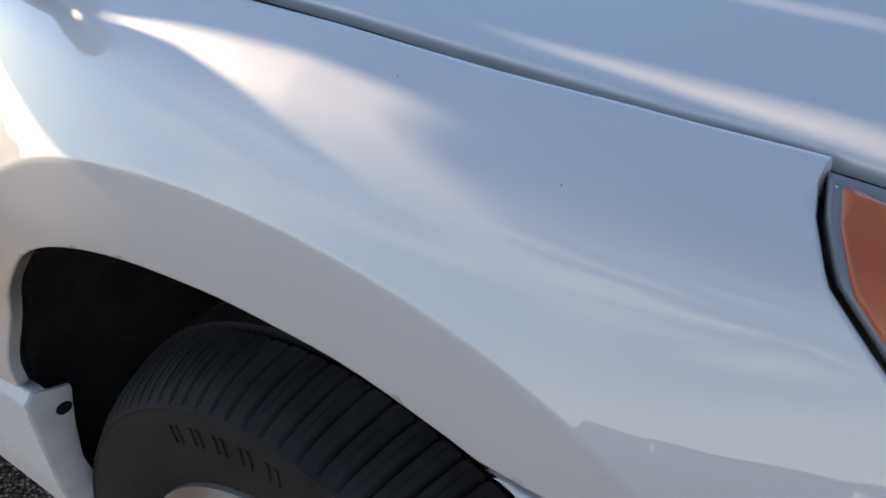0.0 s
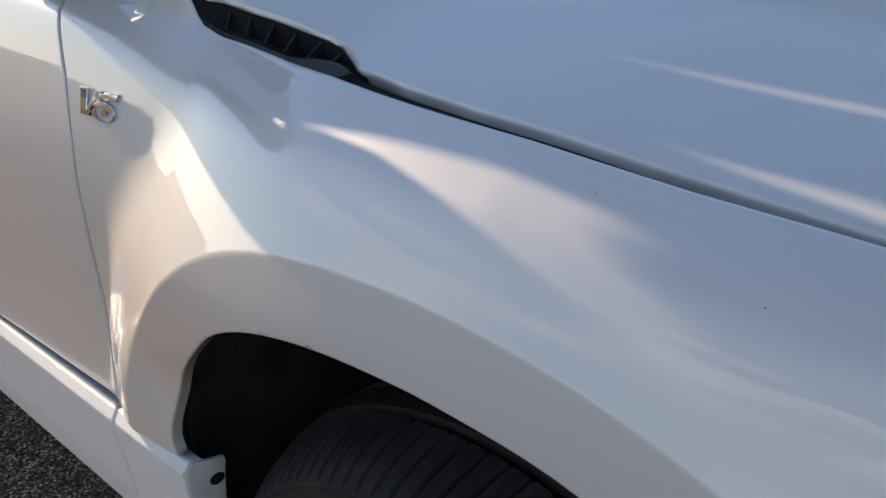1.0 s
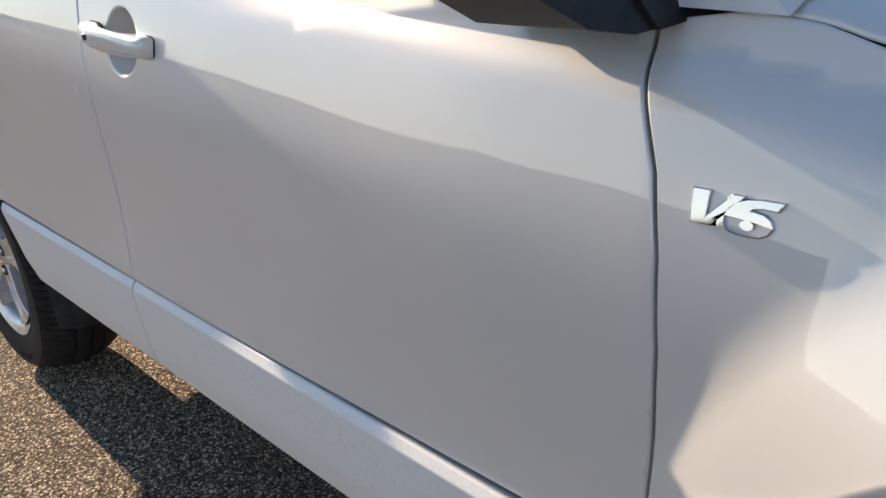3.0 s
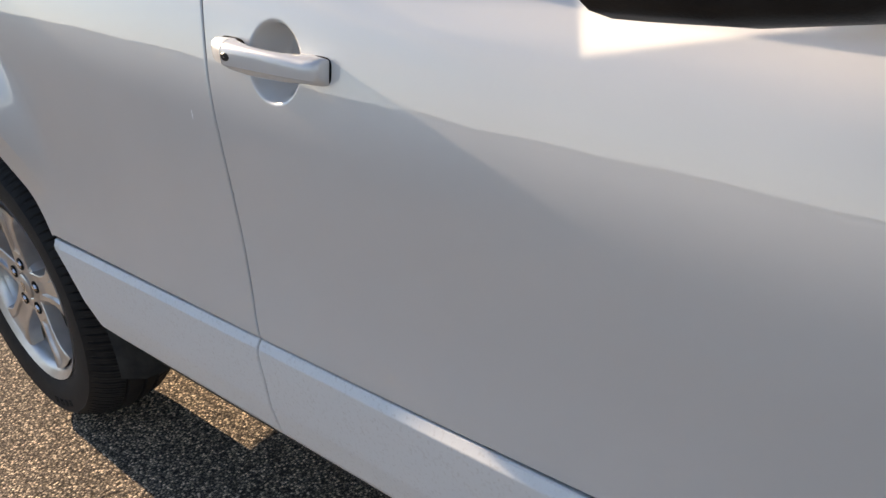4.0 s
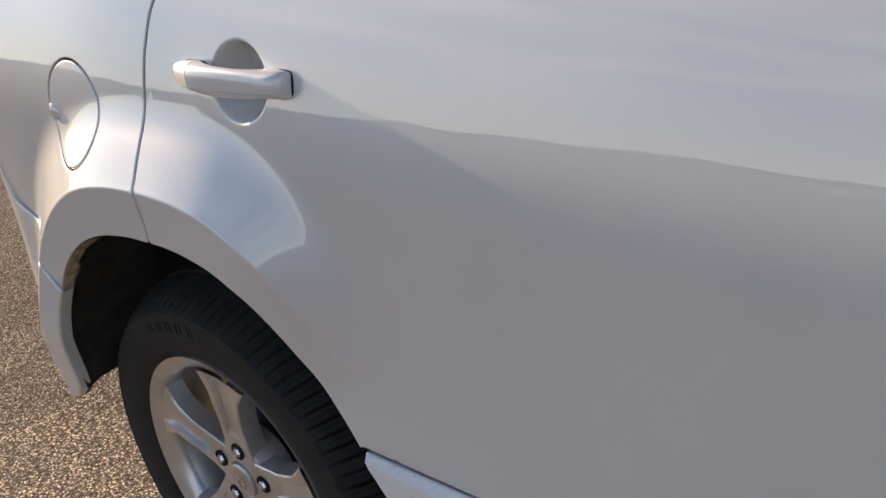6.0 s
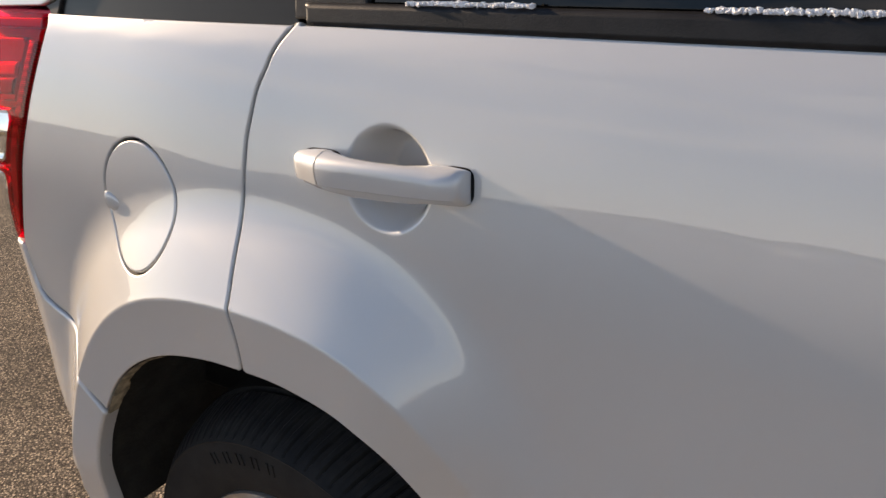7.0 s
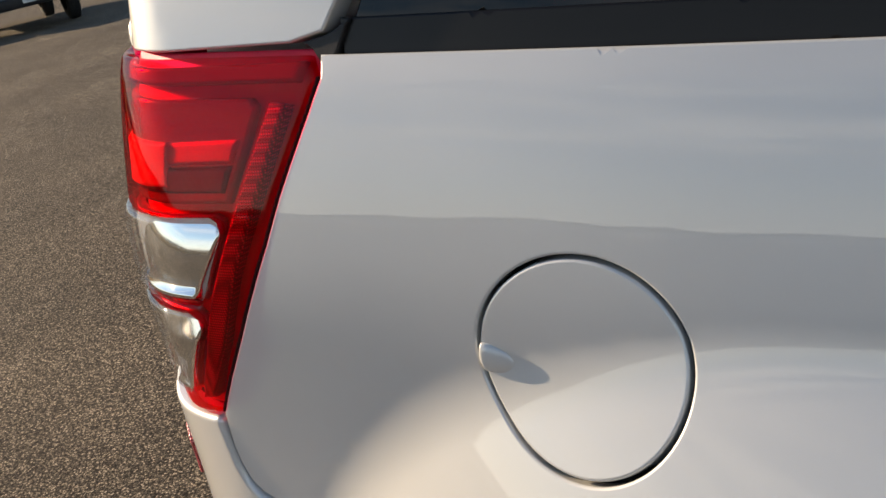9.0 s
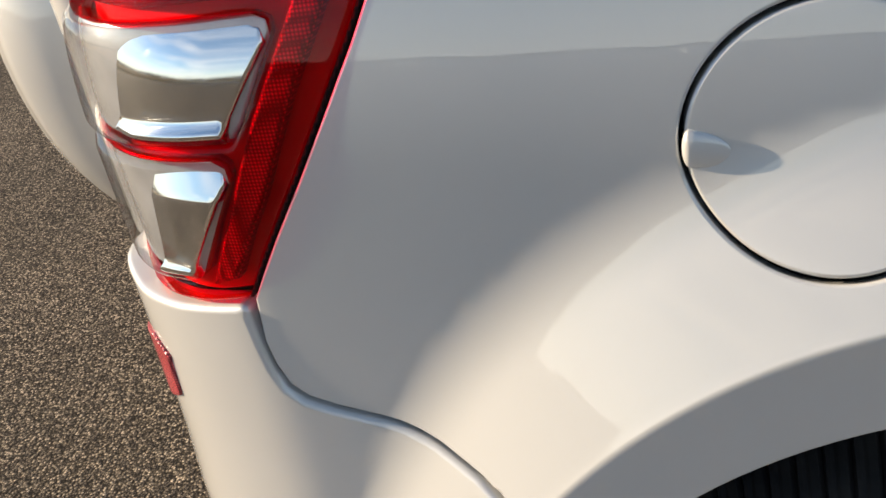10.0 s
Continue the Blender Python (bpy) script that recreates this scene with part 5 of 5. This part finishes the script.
# ---- door mirrors ----
def mirror(sg):
    def ring(x, y0, y1, z0, z1, p=0.6):
        pts = []
        for a in np.linspace(0, 2 * math.pi, 28, endpoint=False):
            c, s_ = math.cos(a), math.sin(a)
            pts.append((x, sg * ((y0 + y1) / 2 + math.copysign(abs(c) ** p, c) * (y1 - y0) / 2), (z0 + z1) / 2 + math.copysign(abs(s_) ** p, s_) * (z1 - z0) / 2))
        return pts
    def turned(pts, k):
        return [(p[0] + (1.10 - abs(p[1])) * k, p[1], p[2]) for p in pts]
    bm = bmesh.new()
    loft(bm, [turned(ring(1.822, 0.862, 1.125, 1.160, 1.272), 0.5), turned(ring(1.828, 0.850, 1.135, 1.158, 1.282), 0.5), turned(ring(1.882, 0.820, 1.133, 1.160, 1.280), 0.35), turned(ring(1.935, 0.825, 1.118, 1.160, 1.262), 0.15), ring(1.970, 0.92, 1.085, 1.14, 1.24), ring(1.985, 0.98, 1.05, 1.155, 1.21)])
    house = part("door_mirror", bm, paint, car, "door mirror with a white shell and black underside", 50)
    bm = bmesh.new()
    def raised(pts):
        """The shell's underside climbs towards its outer end."""
        return [(p[0], p[1], p[2] + 0.020 * min(1.0, max(0.0, (abs(p[1]) - 0.85) / 0.10)) * (1.0 if p[2] < 1.13 else 0.0)) for p in pts]
    loft(bm, [turned(raised(ring(x, y0, y1, z0, z1, 0.55)), k_) for x, y0, y1, z0, z1, k_ in ((1.824, 0.872, 1.128, 1.094, 1.160, 0.5), (1.830, 0.858, 1.136, 1.088, 1.164, 0.5), (1.882, 0.846, 1.136, 1.088, 1.160, 0.35), (1.925, 0.844, 1.122, 1.090, 1.160, 0.15), (1.955, 0.852, 1.105, 1.098, 1.160, 0.05), (1.978, 0.90, 1.085, 1.128, 1.160, 0.0))])
    part("mirror_base", bm, trim_black, house, "black lower mirror shell", 60)
    bm = bmesh.new()
    loft(bm, [turned(ring(1.810, 0.880, 1.118, 1.130, 1.264), 0.5), turned(ring(1.816, 0.880, 1.118, 1.130, 1.264), 0.5)])
    part("glass", bm, mirror_glass, house, "mirror glass")
    bm = bmesh.new()
    loft(bm, [[(1.935, sg * 0.80, 1.043), (2.050, sg * 0.80, 1.043), (2.03, sg * 0.80, 1.080), (1.935, sg * 0.80, 1.080)],
              [(1.935, sg * 0.850, 1.043), (2.045, sg * 0.848, 1.043), (2.02, sg * 0.848, 1.088), (1.935, sg * 0.850, 1.090)],
              [(1.925, sg * 0.885, 1.052), (2.030, sg * 0.880, 1.052), (2.00, sg * 0.880, 1.112), (1.925, sg * 0.885, 1.115)],
              [(1.905, sg * 0.925, 1.085), (2.00, sg * 0.92, 1.088), (1.975, sg * 0.92, 1.18), (1.915, sg * 0.93, 1.18)],
              [(1.90, sg * 0.98, 1.122), (1.965, sg * 0.98, 1.125), (1.955, sg * 0.98, 1.16), (1.90, sg * 0.98, 1.16)]])
    part("mirror_foot", bm, trim_black, house, "black mirror foot")
    bm = bmesh.new()
    loft(bm, [[(xr, sg * 0.765, z), (xf, sg * 0.765, z), (xf, sg * y, z), (xr, sg * y, z)] for z, y, xr, xf in
              ((1.043, 0.830, 1.90, 2.052), (1.085, 0.842, 1.902, 2.030), (1.106, 0.846, 1.906, 1.985), (1.130, 0.842, 1.910, 1.970), (1.148, 0.836, 1.912, 1.968), (1.171, 0.829, 1.915, 1.966), (1.200, 0.826, 1.918, 1.964), (1.235, 0.824, 1.92, 1.962), (1.268, 0.815, 1.925, 1.955))])
    part("corner_plate", bm, trim_black, house, "black corner plate beside the window", 60)


mirror(-1), mirror(1)

# frost lying along the window ledges
bm = bmesh.new()
rf = random.Random(5)
for s0, s1, hi in ((0.305, 0.43, 0.0012), (0.565, 0.99, 0.0015), (1.1, 1.3, 0.002)):
    for k in range(int((s1 - s0) / 0.00035)):
        s_ = s0 + (s1 - s0) * rf.random()
        tall = hi * (0.45 + 0.55 * noise.noise(Vector((s_ * 60, 0, 0)))) * min(1.0, 0.3 + (s_ - s0) * 20)
        up = rf.random()
        p = place(s_, belt(s_) + 0.0200 + max(0.0, tall) * up * 1.8, 0.002 + rf.random() * 0.005 * (1 - up), cabin)
        r = 0.0005 + 0.0007 * rf.random()
        m = Matrix.Translation(p) @ Euler((rf.random() * 6, rf.random() * 6, 0)).to_matrix().to_4x4() @ Matrix.Diagonal((r * 1.5, r, r * 0.8, 1))
        bmesh.ops.create_cube(bm, size=2.0, matrix=m)
tagged(part("frost", bm, frost_white, rear_door, "white frost crust along the window ledge", 80), kind="stuff")


# ---- parked trucks in the distance ----
def truck(x, y, turn, label, width=1.95, length=5.2):
    """A dark parked pick-up truck; its nose points to +x before the turn."""
    t = tagged(new("parked_truck"), label, "truck", group="parked trucks")
    hw = width / 2
    bm = bmesh.new()
    side = [(0.0, 0.55), (0.05, 0.95), (0.12, 1.08), (1.25, 1.22), (1.75, 1.82), (3.0, 1.86), (3.35, 1.25), (5.1, 1.22), (5.15, 0.60), (4.6, 0.52), (0.6, 0.50)]
    rings = []
    for yy, k in ((-hw, 0.96), (-hw + 0.08, 1.0), (hw - 0.08, 1.0), (hw, 0.96)):
        rings.append([(-px * 1.0, yy, 0.5 + (pz - 0.5) * k) for px, pz in side])
    loft(bm, rings)
    part("body", bm, far_paint, t, "dark blue-black body", 30)
    bm = bmesh.new()
    box(bm, (-0.05, -hw + 0.02, 0.48), (0.16, hw - 0.02, 0.68), 0.03)
    part("bumper", bm, trim_black, t, "black front bumper")
    bm = bmesh.new()
    box(bm, (-0.03, -0.62, 0.78), (0.05, 0.62, 1.0), 0.015)
    part("grille", bm, trim_black, t, "black grille")
    for sy in (-1, 1):
        bm = bmesh.new()
        box(bm, (-0.06, sy * 0.78 - 0.13, 0.80), (0.045, sy * 0.78 + 0.13, 0.98), 0.02)
        part("headlamp", bm, far_grey, t, "grey headlamp")
    bm = bmesh.new()
    box(bm, (0.16, -0.16, 0.55), (0.172, 0.16, 0.66), 0.003)
    part("number_plate", bm, plate_white, t, "pale number plate")
    for px in (-0.95, -4.1):
        for sy in (-1, 1):
            bm = bmesh.new()
            lathe(bm, [(0.20, -0.10), (0.22, -0.125), (0.34, -0.125), (0.385, -0.10), (0.395, -0.05), (0.395, 0.05), (0.385, 0.10), (0.34, 0.125), (0.22, 0.125), (0.20, 0.1)], 40, True)
            w = part("wheel", bm, rubber, t, "black truck tyre")
            w.matrix_basis = pose(px, sy * (hw - 0.12), 0.395)
            bm = bmesh.new()
            rn = lathe(bm, [(0.205, -0.09), (0.16, -0.06), (0.08, -0.07)], 24)
            cap(bm, rn[-1])
            part("rim", bm, far_grey, w, "grey rim").matrix_basis = pose(0, 0, 0, 0, 0, 0 if sy < 0 else 180)
    t.matrix_basis = pose(x, y, 0, 0, 0, turn)
    return t


truck(-18.5, 8.15, -30, "dark pick-up truck parked nose-out on asphalt")
truck(-15.4, 10.7, -30, "black pick-up truck parked beside another truck")

# scrap of snow on the ground near the trucks
bm = bmesh.new()
bmesh.ops.create_uvsphere(bm, u_segments=20, v_segments=8, radius=1.0)
for v in bm.verts:
    k = 1 + 0.25 * noise.noise(v.co * 2.3)
    v.co = Vector((-16.5 + v.co.x * 0.16 * k, 9.8 + v.co.y * 0.12 * k, max(0.001, v.co.z * 0.035 * k)))
tagged(part("snow_patch", bm, frost_white, None), "small scrap of white snow on the asphalt", "snow")

# dry grass verge behind the trucks
bm = bmesh.new()
rv_ = random.Random(8)
n = 120
rows = []
for i in range(n):
    y = -300 + 600 * i / (n - 1)
    rows.append([bm.verts.new((-27 + rv_.uniform(-0.3, 0.3), y, 0.0)), bm.verts.new((-28 - rv_.random() * 0.3, y, 0.35 + rv_.random() * 0.25)), bm.verts.new((-34, y, 0.8 + rv_.random() * 0.3)), bm.verts.new((-60, y, 1.4))])
for a, b in zip(rows, rows[1:]):
    for k in range(3):
        bm.faces.new((a[k], b[k], b[k + 1], a[k + 1]))
tagged(part("verge", bm, dry_grass, None, "bank of dry tan grass along the car park"), category="grass", kind="structure")
bm = bmesh.new()
for k in range(14000):
    y, dx = rv_.uniform(4, 32), rv_.random() ** 1.5 * 4
    x = -27 - dx
    h = rv_.uniform(0.4, 1.1)
    z = min(0.5, dx * 0.4)
    lx, ly = rv_.uniform(-0.15, 0.15), rv_.uniform(-0.15, 0.15)
    a = bm.verts.new((x, y - 0.02, z))
    b = bm.verts.new((x, y + 0.02, z))
    c = bm.verts.new((x + lx, y + ly, z + h))
    bm.faces.new((a, b, c))
tagged(part("grass", bm, dry_grass, None, "tall dry tan grass blades"), category="grass", kind="stuff")


# ---- small marks ----
def chip(x, z, rx, rz, mat, owner, name, label):
    """A small flat mark that lies on the skin."""
    pts = [place(x + rx * math.cos(a) * (1 + 0.25 * math.sin(3 * a)), z + rz * math.sin(a), 0.0004) for a in np.linspace(0, 2 * math.pi, 10, endpoint=False)]
    bm = bmesh.new()
    bm.faces.new([bm.verts.new(tuple(p)) for p in pts])
    part(name, bm, mat, owner, label)


for x, z, r in ((2.76, 0.923, 0.00032), (2.655, 0.951, 0.00028)):
    chip(x, z, r, r * 1.2, gap_black, fender, "paint_chip", "tiny dark stone chip")
chip(0.984, 0.896, 0.0010, 0.0075, frost_white, rear_door, "scratch", "short pale scratch")

# dried mud along the rear wheel opening
bm = bmesh.new()
rows = []
rm = random.Random(4)
for d in np.linspace(112, 147, 46):
    ox, oz = (float(q) for q in opening("rear", d))
    sk = float(place(ox, oz)[1])
    deep = 0.010 + 0.022 * max(0.0, noise.noise(Vector((d * 0.12, 0.3, 0)))) + 0.004 * rm.random()
    c_, s_ = math.cos(radians(d)), math.sin(radians(d))
    rows.append([bm.verts.new((ox - c_ * q, sk + yy, oz - s_ * q)) for q, yy in ((0.0015, 0.0035), (0.0035, 0.006), (0.0035, 0.008 + deep), (0.0, 0.012 + deep))])
for a, b in zip(rows, rows[1:]):
    for k in range(3):
        bm.faces.new((a[k], b[k], b[k + 1], a[k + 1]))
part("mud_crust", bm, grime, quarter, "tan dried mud on the arch lip")
